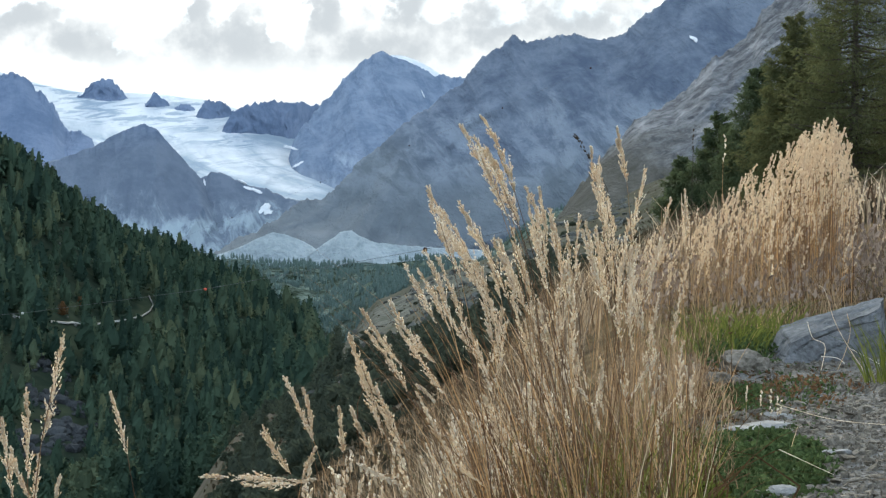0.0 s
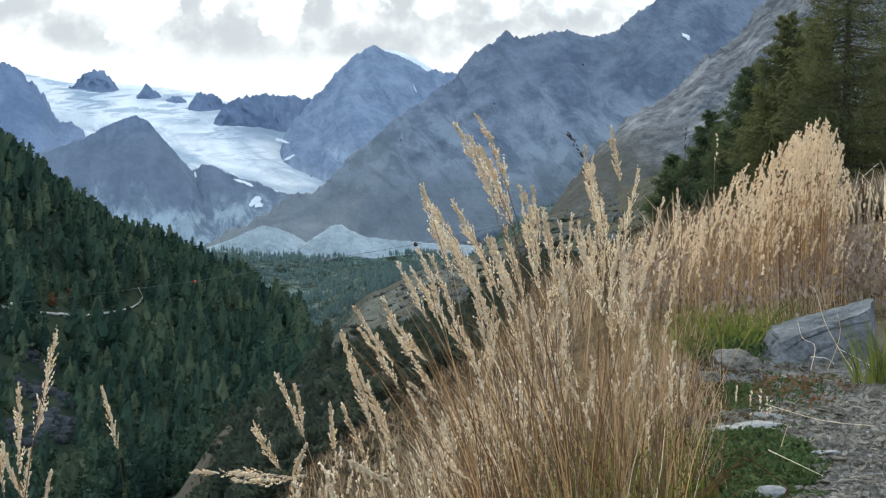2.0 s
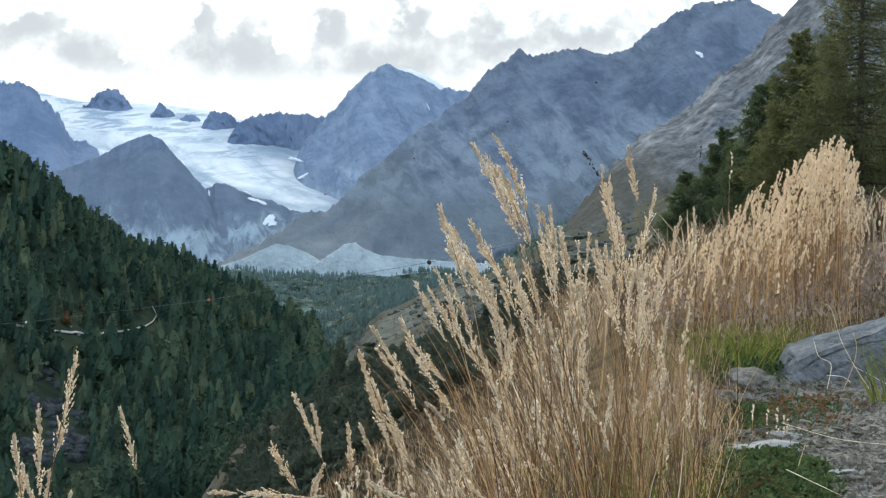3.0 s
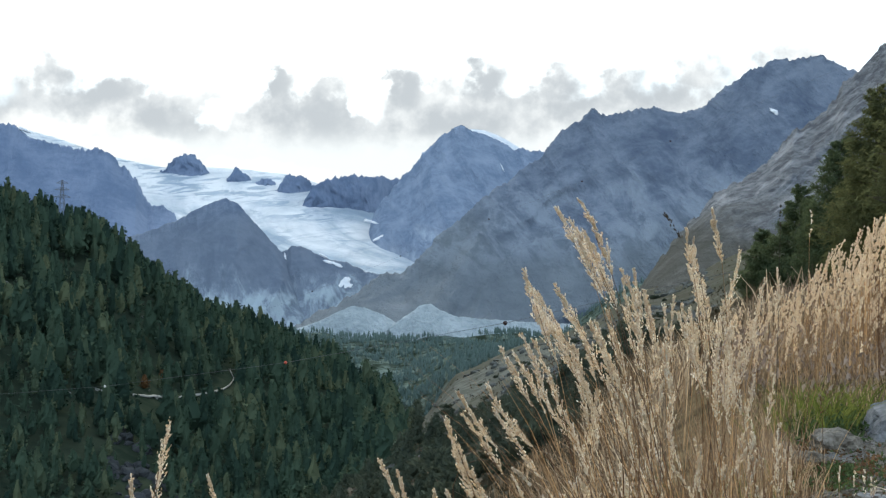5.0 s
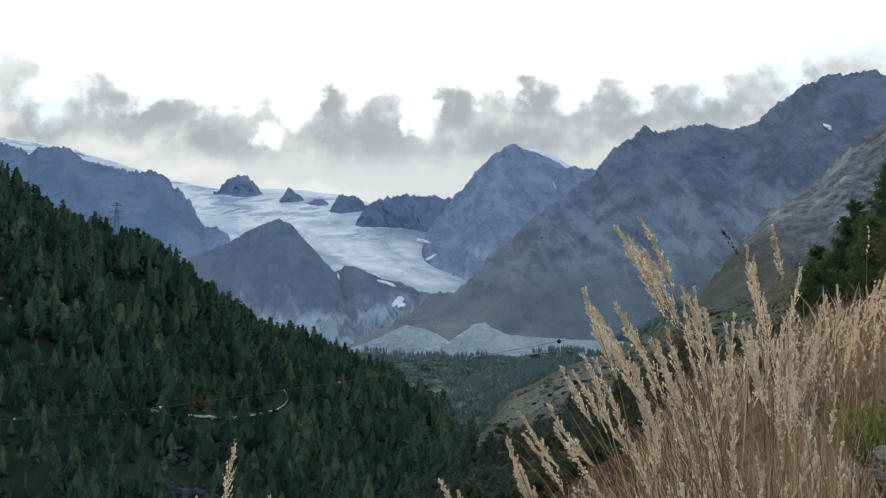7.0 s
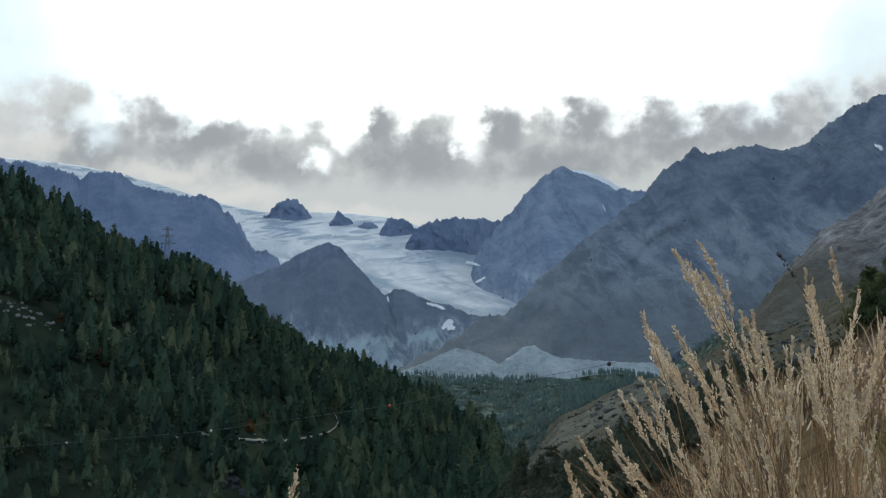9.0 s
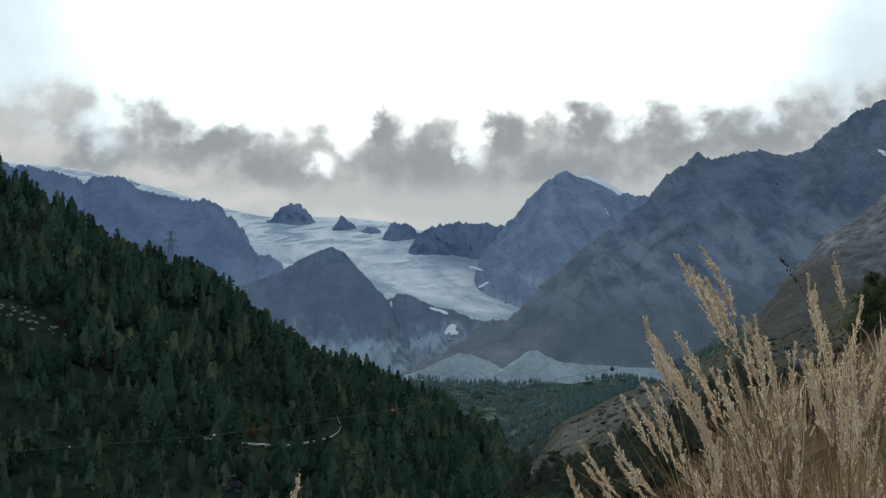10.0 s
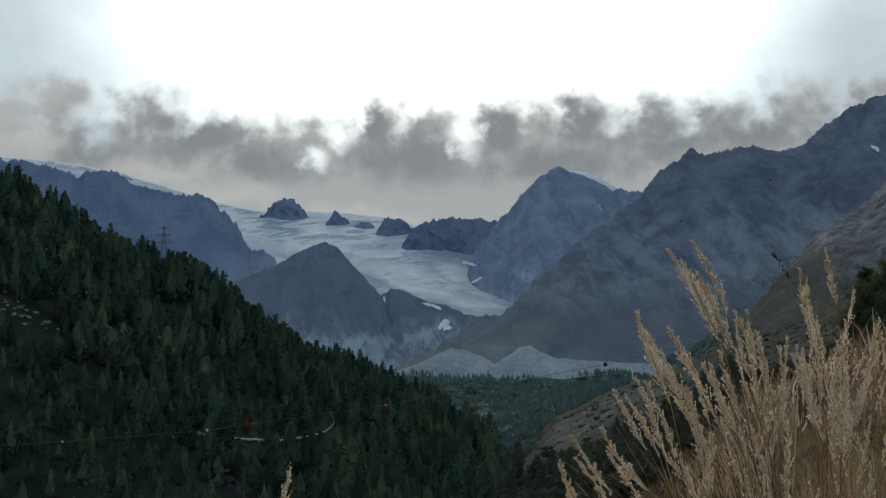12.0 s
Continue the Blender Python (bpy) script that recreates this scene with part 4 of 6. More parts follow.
def build_forest():
    rng = np.random.default_rng(5)
    az, r, x, y = scatter(4700, -25, -3.2, 430, 1420, rng)
    _, _, nx, ny = scatter(420, -16, -4.6, 430, 720, rng)
    x, y = np.append(x, nx), np.append(y, ny)
    az, r = np.degrees(np.arctan2(x, y)), np.hypot(x, y)
    clear = fbm(x / 70, y / 70, 31, 4)
    keep = (clear > -0.75) & (ground_z(x, y, False) > -150)
    edge = np.interp(r, (430, 560, 700, 1000, 1200, 1420), (-5.2, -4.6, -3.7, -3.6, -4.6, -5.4))
    keep &= az < edge + 0.4 * value_noise(x / 40, y / 40, 4)
    for a, e, d in ROAD:
        keep &= ~((np.abs(az - a) < 0.13) & (r > d - 60) & (r < d + 4))
    for a, e, d, spread, n in SCREE:
        keep &= ~((np.abs(az - a) < np.degrees(spread / d) * (0.45 if e < -4 else 0.8)) & (r > d - 42) & (r < d + 8))
    az, r, x, y = az[keep], r[keep], x[keep], y[keep]
    z = ground_z(x, y)
    h = (6.5 + 12.5 * rng.random(len(x)) ** 1.4) * np.interp(r, (500, 1100), (0.9, 1.15)) * (1 + 0.7 * value_noise(x / 45, y / 45, 77))
    kinds = [tree_meshes(14, 200 + k, 240, M_NEEDLE_FAR, spread=s, low=l, airy=a, tuft=0.075, tiers=n) for k, (s, l, a, n) in enumerate(
        ((0.25, 0.06, 0.1, 8), (0.30, 0.10, 0.4, 8), (0.22, 0.04, 0.0, 9), (0.34, 0.12, 0.6, 7), (0.27, 0.08, 0.2, 8), (0.36, 0.14, 0.8, 7)))]
    autumn = tree_meshes(9, 260, 320, M_AUTUMN, spread=0.36, low=0.06, tuft=0.07)
    # the nearest trees as things of their own
    order = np.argsort(r)
    near, rest = order[:270], order[270:]
    for i in near:
        t = tree_thing(*kinds[rng.integers(len(kinds))], "dark green conifer on the steep wooded slope", "conifers of the wooded slope")
        s = h[i] / 14
        t.matrix_basis = pose(x[i], y[i], z[i], 0, 0, rng.uniform(0, 360)) @ Matrix.Diagonal((s * rng.uniform(0.85, 1.2), s * rng.uniform(0.85, 1.2), s, 1))
    join_trees("far_forest", x[rest], y[rest], z[rest], h[rest], 54, "dense dark green conifer forest on the spur", rng, M_NEEDLE_FAR, tuft=0.095, tiers=5, wide=1.35)
    # a few larger trees on the skyline and rust-coloured ones among the green
    lone = [tree_meshes(14, 270 + k, 380, M_NEEDLE_FAR, spread=0.20, low=0.22, airy=1.2, tuft=0.06, tiers=7) for k in range(3)]
    for k, (a, hh) in enumerate(((-12.4, 30), (-17.0, 30), (-19.7, 34), (-15.9, 26), (-6.5, 24), (-13.75, 28), (-18.6, 24), (-13.2, 27), (-9.3, 22), (-11.4, 21))):
        rr = np.linspace(800, 1420, 125)
        d = rr[np.argmax((ground_z(rr * math.sin(radians(a)), rr * math.cos(radians(a))) - EYE_Z) / rr)]
        p = polar(a, 0, d)
        t = tree_thing(*lone[k % 3], "tall airy larch standing out on the skyline")
        g = float(ground_z(p[0], p[1]))
        t.matrix_basis = pose(p[0], p[1], g, 0, 0, rng.uniform(0, 360)) @ Matrix.Scale(0.7 * hh / 14, 4)
    for a, e in [
    (-16.37, -0.55), (-10.17, -1.76), (-16.49, -0.34), (-10.29, -1.52), (-11.85, -2.71), (-11.32, -2.59), (-17.66, 0.85), 
]:
        d = reach_ground(a, e)
        p = polar(a, e, d - 14)
        t = tree_thing(*autumn, "rust-brown autumn tree among dark conifers")
        t.matrix_basis = pose(p[0], p[1], float(ground_z(p[0], p[1])), 0, 0, rng.uniform(0, 360)) @ Matrix.Diagonal((0.85, 0.85, rng.uniform(0.5, 0.75), 1))
    # forest across the valley head
    az, r, x, y = scatter(7000, -11, 5, 1500, 2650, rng)
    keep = (fbm(x / 90, y / 90, 41, 4) > -0.30) & ((az < 0.2) | (r > 2300))
    x, y = x[keep], y[keep]
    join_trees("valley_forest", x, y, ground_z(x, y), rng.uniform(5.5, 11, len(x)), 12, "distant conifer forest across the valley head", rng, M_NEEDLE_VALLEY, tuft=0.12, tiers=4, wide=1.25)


def join_trees(name, x, y, z, h, tufts, label, rng, mat, tuft=0.078, tiers=9, wide=1.0):
    models = []
    for k in range(12):
        _, crown = conifer(14, 300 + k, tufts, spread=wide * (0.17 + 0.012 * k), low=0.05 + 0.012 * k, airy=0.12 * (k % 5), tuft=tuft, tiers=tiers)
        models.append(crown)
    verts, faces, tones, off = [], [], [], 0
    turn = rng.uniform(0, 2 * math.pi, len(x))
    pick = rng.integers(len(models), size=len(x))
    for i in range(len(x)):
        v, f = models[pick[i]]
        s, c, k = math.sin(turn[i]), math.cos(turn[i]), h[i] / 14
        w = np.stack([(v[:, 0] * c - v[:, 1] * s) * k + x[i], (v[:, 0] * s + v[:, 1] * c) * k + y[i], v[:, 2] * k + z[i]], -1)
        verts.append(w)
        faces.append(f + off)
        tones.append(np.full(len(v), rng.random()))
        off += len(v)
    me = mesh_from(name, np.concatenate(verts), np.concatenate(faces), mat, smooth=False)
    layer = me.attributes.new("tone", "FLOAT", "POINT")
    layer.data.foreach_set("value", np.concatenate(tones).astype(np.float32))
    return tagged(new(name, me), label, "forest", kind="stuff")


def build_scree():
    """Pale rocks that show between the trees of the spur."""
    rng = np.random.default_rng(17)
    ball = bmesh.new()
    bmesh.ops.create_icosphere(ball, subdivisions=2, radius=1.0)
    co, tris = np.array([v.co for v in ball.verts]), np.array([[v.index for v in f.verts] for f in ball.faces])
    ball.free()
    models = []
    for k in range(6):
        w = co * (1 + 0.5 * fbm(co[:, :1] * 1.3 + 9 * k, co[:, 1:2] * 1.3 + co[:, 2:], 60 + k, 4)) * [1.3, 1.0, 0.75]
        w = np.round(w * 3.5) / 3.5 * 0.5 + w * 0.5
        models.append([mesh_from("scree_rock", w, tris, m, smooth=False) for m in (M_PALE_ROCK, M_CRAG)])
    for a, e, d, spread, n in SCREE:
        p = polar(a, e, d)
        for i in range(n):
            x, y = p[0] + spread * 0.5 * rng.normal(), p[1] + spread * 0.5 * rng.normal()
            ob = tagged(new("scree_rock", models[rng.integers(6)][int(e < -4)]), "dark blue-grey crag bare among green conifers" if e < -4 else "pale grey rock lying bare among dark conifers", "rock", "bare rocks of the wooded slope")
            s = (0.9 + 3.4 * rng.random() ** 2) * 0.8 if e < -4 else 0.3 + 0.9 * rng.random() ** 2
            ob.matrix_basis = pose(x, y, float(ground_z(x, y)) + 0.1, 0, rng.uniform(-15, 15), rng.uniform(0, 360)) @ Matrix.Scale(s, 4)


def build_road():
    pts = np.array([polar(a, e, d) for a, e, d in ROAD])
    n = 60
    s = np.linspace(0, len(pts) - 1, n)
    p = np.stack([np.interp(s, np.arange(len(pts)), pts[:, k]) for k in range(3)], -1)
    p[:, 2] = ground_z(p[:, 0], p[:, 1]) + 0.8
    side = unit(p * [1, 1, 0])
    w = 1.9 + 2.2 * value_noise(np.arange(n) * 0.4, np.zeros(n), 6)
    rows = [p - side * w[:, None] - [0, 0, 0.5], p - side * w[:, None], p + side * w[:, None] + [0, 0, 0.35], p + side * (w[:, None] + 1.2) - [0, 0, 0.6]]
    v = np.stack(rows, 1)
    me = mesh_from("road", v.reshape(-1, 3), grid_faces(n, 4)[:, ::-1], M_ROAD)
    tagged(new("road", me), "pale gravel forest road bending across the slope", "road", kind="structure")


build_forest()
build_road()
build_scree()


def big_conifer(h, seed, spread, low, limbs, per, mat, label, tuft=0.30):
    """A tree near enough to tell its boughs apart."""
    rng = np.random.default_rng(seed)
    root = new("conifer")
    tagged(root, label, "tree", "conifers beside the track")
    bend = rng.normal(size=2) * 0.012 * h
    k = np.linspace(0, 1, 7)
    axis = np.stack([bend[0] * k**2, bend[1] * k**2, h * (k * 1.03 - 0.03)], -1)
    rad = 0.017 * h * (1 - 0.93 * k)
    trunk = part("trunk", mesh_from("trunk", *tube(axis, rad, 8), M_BARK), root)
    c, along, size = [], [], []
    for i in range(limbs):
        t = low + (0.98 - low) * (i + rng.random()) / limbs
        a = i * 2.399 + rng.normal() * 0.3
        reach = spread * h * (1.04 - t) ** 0.7 * rng.uniform(0.65, 1.1) * min(1, 0.55 + (t - low) * 4)
        o = np.array([math.cos(a), math.sin(a), 0])
        start = np.array([bend[0] * t * t, bend[1] * t * t, h * t])
        rise = rng.uniform(-0.12, 0.22) + 0.5 * max(0, t - 0.7)
        end = start + o * reach + np.array([0, 0, rise * reach])
        mid = (start + end) / 2 - np.array([0, 0, 0.10 * reach])
        part("bough", mesh_from("bough", *tube([start, mid, end], (0.006 * h * (1.1 - t), 0.0035 * h * (1.1 - t), 0.001 * h)), M_BARK), trunk)
        m = max(8, int(per * (reach / (spread * h))))
        q = 0.12 + 0.92 * rng.random(m) ** 0.8
        base = start + (end - start) * q[:, None] - np.array([0, 0, 0.10 * reach]) * (4 * q * (1 - q))[:, None]
        off = rng.normal(size=(m, 3)) * (0.19 * reach * (1.15 - 0.6 * q))[:, None]
        off[:, 2] = off[:, 2] * 0.8 - 0.10
        c.append(base + off)
        along.append(o + 0.7 * rng.normal(size=(m, 3)) + np.array([0, 0, -0.25]))
        size.append(tuft * rng.uniform(0.6, 1.5, m))
    size = np.concatenate(size)
    v, f = sprays(np.concatenate(c), np.concatenate(along), size * 1.25, size * 0.12, rng, False)
    part("crown", mesh_from("crown", v, f, mat, smooth=False), root)
    return root


def plant_tree(ob, az, d, sink=0.0, turn=0.0):
    p = polar(az, 0, d)
    ob.matrix_basis = pose(p[0], p[1], float(ground_z(p[0], p[1])) - sink, 0, 0, turn)
    return ob


LARCH_LABEL, PINE_LABEL = "tall green larch with airy boughs above dry grass", "dark green conifer with dense boughs above dry grass"
plant_tree(big_conifer(24, 1, 0.25, 0.05, 130, 400, M_NEEDLE, LARCH_LABEL, 0.30), 12.75, 140)
plant_tree(big_conifer(15.5, 2, 0.34, 0.03, 110, 750, M_NEEDLE, LARCH_LABEL, 0.28), 10.9, 150, turn=70)
plant_tree(big_conifer(13.0, 3, 0.36, 0.02, 100, 700, M_NEEDLE_DARK, PINE_LABEL, 0.28), 9.7, 165, turn=30)
plant_tree(big_conifer(10.0, 4, 0.40, 0.02, 80, 560, M_NEEDLE_DARK, PINE_LABEL, 0.30), 8.6, 175, turn=100)
plant_tree(big_conifer(6.5, 5, 0.50, 0.02, 60, 450, M_NEEDLE_DARK, PINE_LABEL, 0.30), 7.5, 180, turn=10)
plant_tree(big_conifer(14, 6, 0.34, 0.05, 90, 620, M_NEEDLE, LARCH_LABEL, 0.28), 14.4, 150, turn=10)
plant_tree(big_conifer(16.5, 7, 0.30, 0.04, 100, 640, M_NEEDLE, LARCH_LABEL, 0.28), 11.8, 172, turn=40)
plant_tree(big_conifer(11.5, 8, 0.38, 0.03, 80, 560, M_NEEDLE_DARK, PINE_LABEL, 0.30), 10.3, 190, turn=140)


# ---- reed grass ----
def spikelets(centre, along, size, width):
    """Slim seed husks, each a pointed body with four sides."""
    along = unit(along)
    side = unit(np.cross(along, np.array([0.37, 0.11, 0.92])))
    up = np.cross(along, side)
    s, w = size[:, None], width[:, None]
    v = np.stack([centre - along * s * 0.5, centre + side * w, centre + up * w, centre - side * w, centre - up * w, centre + along * s * 0.5], 1)
    n = np.arange(len(centre))[:, None, None] * 6
    f = np.array([[0, 2, 1], [0, 3, 2], [0, 4, 3], [0, 1, 4], [5, 1, 2], [5, 2, 3], [5, 3, 4], [5, 4, 1]])[None]
    return v.reshape(-1, 3), (n + f).reshape(-1, 3)


def panicle(tip, foot, count, husk, rng, fat=1.25):
    """The feathery seed head between foot and tip: tufted side branches pressed to the axis, each strung with husks."""
    tip, foot = np.asarray(tip, float), np.asarray(foot, float)
    axis = tip - foot
    length = np.linalg.norm(axis)
    lead = unit(axis)
    sag = rng.normal(size=3) * 0.03 * length
    branches = max(12, count // 13)
    start = np.sort(rng.random(branches) ** 0.95) * 0.93
    out = rng.normal(size=(branches, 3))
    out = unit(out - lead * (out @ lead)[:, None])
    reach = fat * length * 0.20 * np.clip(1.0 - 0.75 * start, 0.15, 1) * np.clip(0.45 + 4 * start, 0, 1) * rng.uniform(0.55, 1.25, branches)
    open_out = rng.uniform(0.12, 0.42, branches)
    pick = rng.integers(branches, size=count)
    k = rng.random(count) ** 0.75
    q = start[pick] + k * reach[pick] / length * 0.9
    c = foot + axis * np.minimum(q, 1.02)[:, None] + sag * (4 * q * (1 - q))[:, None]
    c = c + out[pick] * (k * reach[pick] * open_out[pick])[:, None] + 0.16 * husk * rng.normal(size=(count, 3))
    along = lead + out[pick] * rng.uniform(0.1, 0.6, count)[:, None] + 0.22 * rng.normal(size=(count, 3))
    size = husk * rng.uniform(0.65, 1.2, count)
    return spikelets(c, along, size, size * rng.uniform(0.16, 0.27, count))


def bezier(a, b, c, d, n=12):
    t = np.linspace(0, 1, n)[:, None]
    return a * (1 - t) ** 3 + 3 * b * t * (1 - t) ** 2 + 3 * c * t * t * (1 - t) + d * t**3


def stem_line(root, foot, tip, n=12):
    root, foot, tip = (np.asarray(v, float) for v in (root, foot, tip))
    h = np.linalg.norm(foot - root)
    d = unit(tip - foot)
    d = unit(d + np.array([0, 0, 0.35]))
    return bezier(root, root + np.array([0, 0, 0.40 * h]), foot - d * 0.40 * h, foot, n)


def grass_stalk(tip, foot, root, rng, count=260, husk=0.0064, fat=1.0, label="ripe golden reed grass stalk with feathery panicle"):
    thing = new("grass_stalk")
    tagged(thing, label, "grass", "reed grass stalks")
    thing.location = root
    o = np.asarray(root, float)
    line = stem_line(o, foot, tip)
    line = np.concatenate([line, [np.asarray(foot) + (np.asarray(tip) - np.asarray(foot)) * 0.5]])
    v, f = tube(line - o, np.linspace(0.0013, 0.0005, len(line)))
    part("stem", mesh_from("stem", v, f, M_STEM), thing)
    v, f = panicle(np.asarray(tip) - o, np.asarray(foot) - o, count, husk, rng, fat * 1.25)
    part("panicle", mesh_from("panicle", v, f, M_PLUME, smooth=False), thing)
    return thing


def on_ground(x, y, lift=0.0):
    return np.array([x, y, float(ground_z(x, y)) + lift])


# tip and foot of each tall panicle (azimuth, elevation), and its distance
HEADS_A = [
    (1.14, 3.59, 2.25, 1.10, 3), (0.48, 3.24, 1.70, 0.92, 3.4), (1.08, 2.55, 2.10, 0.17, 3.1), (-0.49, 1.29, 0.29, -1.10, 3.3), 
    (-0.36, 1.04, 1.04, -1.24, 3.6), (0.45, 0.83, 1.76, -1.37, 3.3), (2.54, 1.34, 3.26, -1.03, 3.5), (3.02, 1.27, 3.29, -0.32, 3.7), 
    (-0.61, -0.75, 0.31, -3.21, 3.2), (-1.23, -1.17, -0.19, -3.08, 3.4), (-1.70, -2.29, -0.16, -4.38, 3.1), (-2.59, -2.60, -1.22, -4.48, 3.3), 
    (-2.94, -3.42, -2.08, -5.59, 3.2), (1.04, -1.02, 1.61, -3.66, 3.4), (1.88, -2.48, 1.51, -4.45, 3.6), (-0.08, 0.09, 1.20, -2.13, 3.5), 
]
HEADS_B = [
    (5.45, 3.21, 5.78, 1.40, 3.7), (4.64, 2.58, 5.03, 0.13, 3.6), (4.86, 2.01, 5.26, -1.72, 3.8), (6.35, 1.92, 5.82, -1.18, 3.9), 
    (4.34, -0.02, 5.05, -2.30, 3.5), (4.75, -0.14, 5.13, -2.44, 3.9), (7.18, 1.04, 6.81, -1.17, 4.2), (6.60, -1.08, 6.17, -3.31, 3.8), 
    (3.87, -1.21, 3.27, -3.36, 3.7), (2.16, 0.03, 2.72, -2.11, 3.6), (1.54, -0.34, 2.63, -2.56, 3.3), (3.40, 0.40, 3.87, -1.74, 3.9), 
    (5.89, 0.42, 5.65, -1.72, 4), (6.87, -0.28, 6.37, -2.42, 4.1), 
]
HEADS_C = [
    (-2.92, -5.65, -2.12, -7.25, 3.4), (-3.24, -5.65, -3.09, -7.19, 3.5), (-4.98, -4.75, -4.02, -6.84, 3.6), (-4.41, -5.12, -4.11, -6.73, 3.7), 
    (-5.68, -6.27, -4.72, -7.89, 3.6), (-2.54, -4.31, -1.45, -6.29, 3.3), (-2.26, -5.38, -1.08, -7.14, 3.4), (-0.83, -5.19, 0.17, -7.13, 3.5), 
    (1.23, -5.17, 2.15, -7.10, 3.4), (2.64, -2.83, 3.20, -5.14, 3.6), (0.67, -3.03, 1.59, -5.34, 3.5), (7.56, 1.32, 7.49, -0.45, 5), 
]
SIDE = [
    (-11.79, -3.23, -12.47, -6.83, 2.22), (-12.96, -5.08, -12.87, -7.94, 2.35), (-10.41, -5.20, -9.84, -7.21, 3.3), 
    (-13.70, -5.95, -13.31, -8.53, 2.3), (-11.89, -7.76, -12.14, -9.33, 2.5), (-13.39, -6.90, -12.69, -8.63, 2.4), (-12.53, -7.09, -12.69, -8.81, 2.6), 
]
DROOP = [
    (-7.66, -7.90, -4.86, -8.00, 3.3), (-6.34, -8.17, -3.85, -7.96, 3.4), (-1.21, -8.17, -2.69, -7.47, 3.3), (-3.95, -6.98, -4.38, -8.04, 3.4), 
    (-0.20, -5.57, -0.83, -5.01, 3.4), 
]


def build_reeds():
    rng = np.random.default_rng(21)
    for heads, mid in ((HEADS_A, (0.26, 3.35)), (HEADS_B, (0.36, 3.75)), (HEADS_C, (0.10, 3.5)), (DROOP, (0.0, 3.4))):
        for a1, e1, a2, e2, d in heads:
            tip, foot = polar(a1, e1, d), polar(a2, e2, d + rng.uniform(-0.05, 0.1))
            side = 0.5 * foot[0] + 0.5 * mid[0] + 0.05 * rng.normal()
            root = on_ground(side, d + 0.4 * (mid[1] - d) + 0.10 * rng.normal())
            grass_stalk(tip, foot, root, rng, 800, 0.0048)
            if heads is HEADS_A or (heads is HEADS_B and rng.random() < 0.5):
                da, de, dd = rng.uniform(0.12, 0.42), -rng.uniform(0.15, 1.0), rng.uniform(0.05, 0.2)
                tip, foot = polar(a1 + da, e1 + de, d + dd), polar(a2 + da * 1.1, e2 + de - 0.1, d + dd)
                grass_stalk(tip, foot, root + [0.03 * rng.normal(), 0.05, 0], rng, 700, 0.0048)
    for a1, e1, a2, e2, d in SIDE:
        tip, foot = polar(a1, e1, d), polar(a2, e2, d)
        root = on_ground(foot[0] + 0.6 * (foot[0] - tip[0]) + 0.02 * rng.normal(), foot[1] + 0.05)
        grass_stalk(tip, foot, root, rng, 900, 0.0036)
    # short weathered heads low in the tussock
    for i in range(32):
        az, d = rng.uniform(-0.5, 8.0), rng.uniform(3.3, 4.4)
        tip = polar(az, np.interp(az, (-0.5, 3, 6, 8), (-6.2, -4.0, -3.2, -3.6)) - 2.2 * rng.random(), d)
        tilt = np.interp(az, (-1, 3, 6, 8), (0.06, 0.04, 0.01, -0.01)) + 0.025 * rng.normal()
        foot = tip + np.array([tilt, 0.01 * rng.normal(), -rng.uniform(0.07, 0.12)])
        root = on_ground(foot[0] + 1.5 * tilt + 0.02 * rng.normal(), d)
        if foot[2] > root[2] + 0.04:
            grass_stalk(tip, foot, root, rng, 300, 0.0048, 0.9, "short weathered reed grass stalk with faded panicle")
    # shorter stalks filling the tussock
    for i in range(28):
        az = rng.uniform(-1.0, 8.0)
        crown = np.interp(az, (-3, 0, 1.5, 3, 5, 6.5, 8), (-5.0, -1.6, 0.3, 0.8, 1.2, 1.0, 0.4))
        el = crown - abs(rng.normal()) * 2.0 - 0.2
        d = rng.uniform(3.1, 4.3) + max(0, az - 5) * 0.2
        tip = polar(az, el, d)
        tilt = np.interp(az, (-3, 1, 5, 7.5), (0.055, 0.05, 0.015, -0.02)) + 0.018 * rng.normal()
        foot = tip + np.array([tilt, 0.01 * rng.normal(), -rng.uniform(0.10, 0.17)])
        root = on_ground(foot[0] + 2.4 * tilt + 0.03 * rng.normal(), d + 0.05 * rng.normal())
        grass_stalk(tip, foot, root, rng, 620, 0.0048, 0.95)


def lone_stalk(line, radius, label, head=None, mat=None, count=40, husk=0.012, fat=0.8):
    """A single thin stalk along a line of places, with an optional seed head at its end."""
    thing = tagged(new("dry_stalk"), label, "grass")
    o = np.asarray(line[0], float)
    thing.location = o
    pts = np.asarray(line, float)
    # a smooth curve through the places
    ends = np.concatenate([2 * pts[:1] - pts[1:2], pts, 2 * pts[-1:] - pts[-2:-1]])
    t = np.linspace(0, len(pts) - 1.001, 7 * len(pts))
    i, u = t.astype(int), (t - t.astype(int))[:, None]
    a, b, c, d = (ends[i + k] for k in range(4))
    fine = 0.5 * (2 * b + (c - a) * u + (2 * a - 5 * b + 4 * c - d) * u**2 + (3 * b - a - 3 * c + d) * u**3)
    part("stem", mesh_from("stem", *tube(fine - o, np.linspace(radius, radius * 0.6, len(fine))), mat or M_STEM), thing)
    if head is not None:
        rng = np.random.default_rng(count)
        tagged(part("panicle", mesh_from("panicle", *panicle(np.asarray(head) - o, pts[-1] - o, count, husk, rng, fat), mat or M_PLUME, smooth=False), thing), kind="stuff")


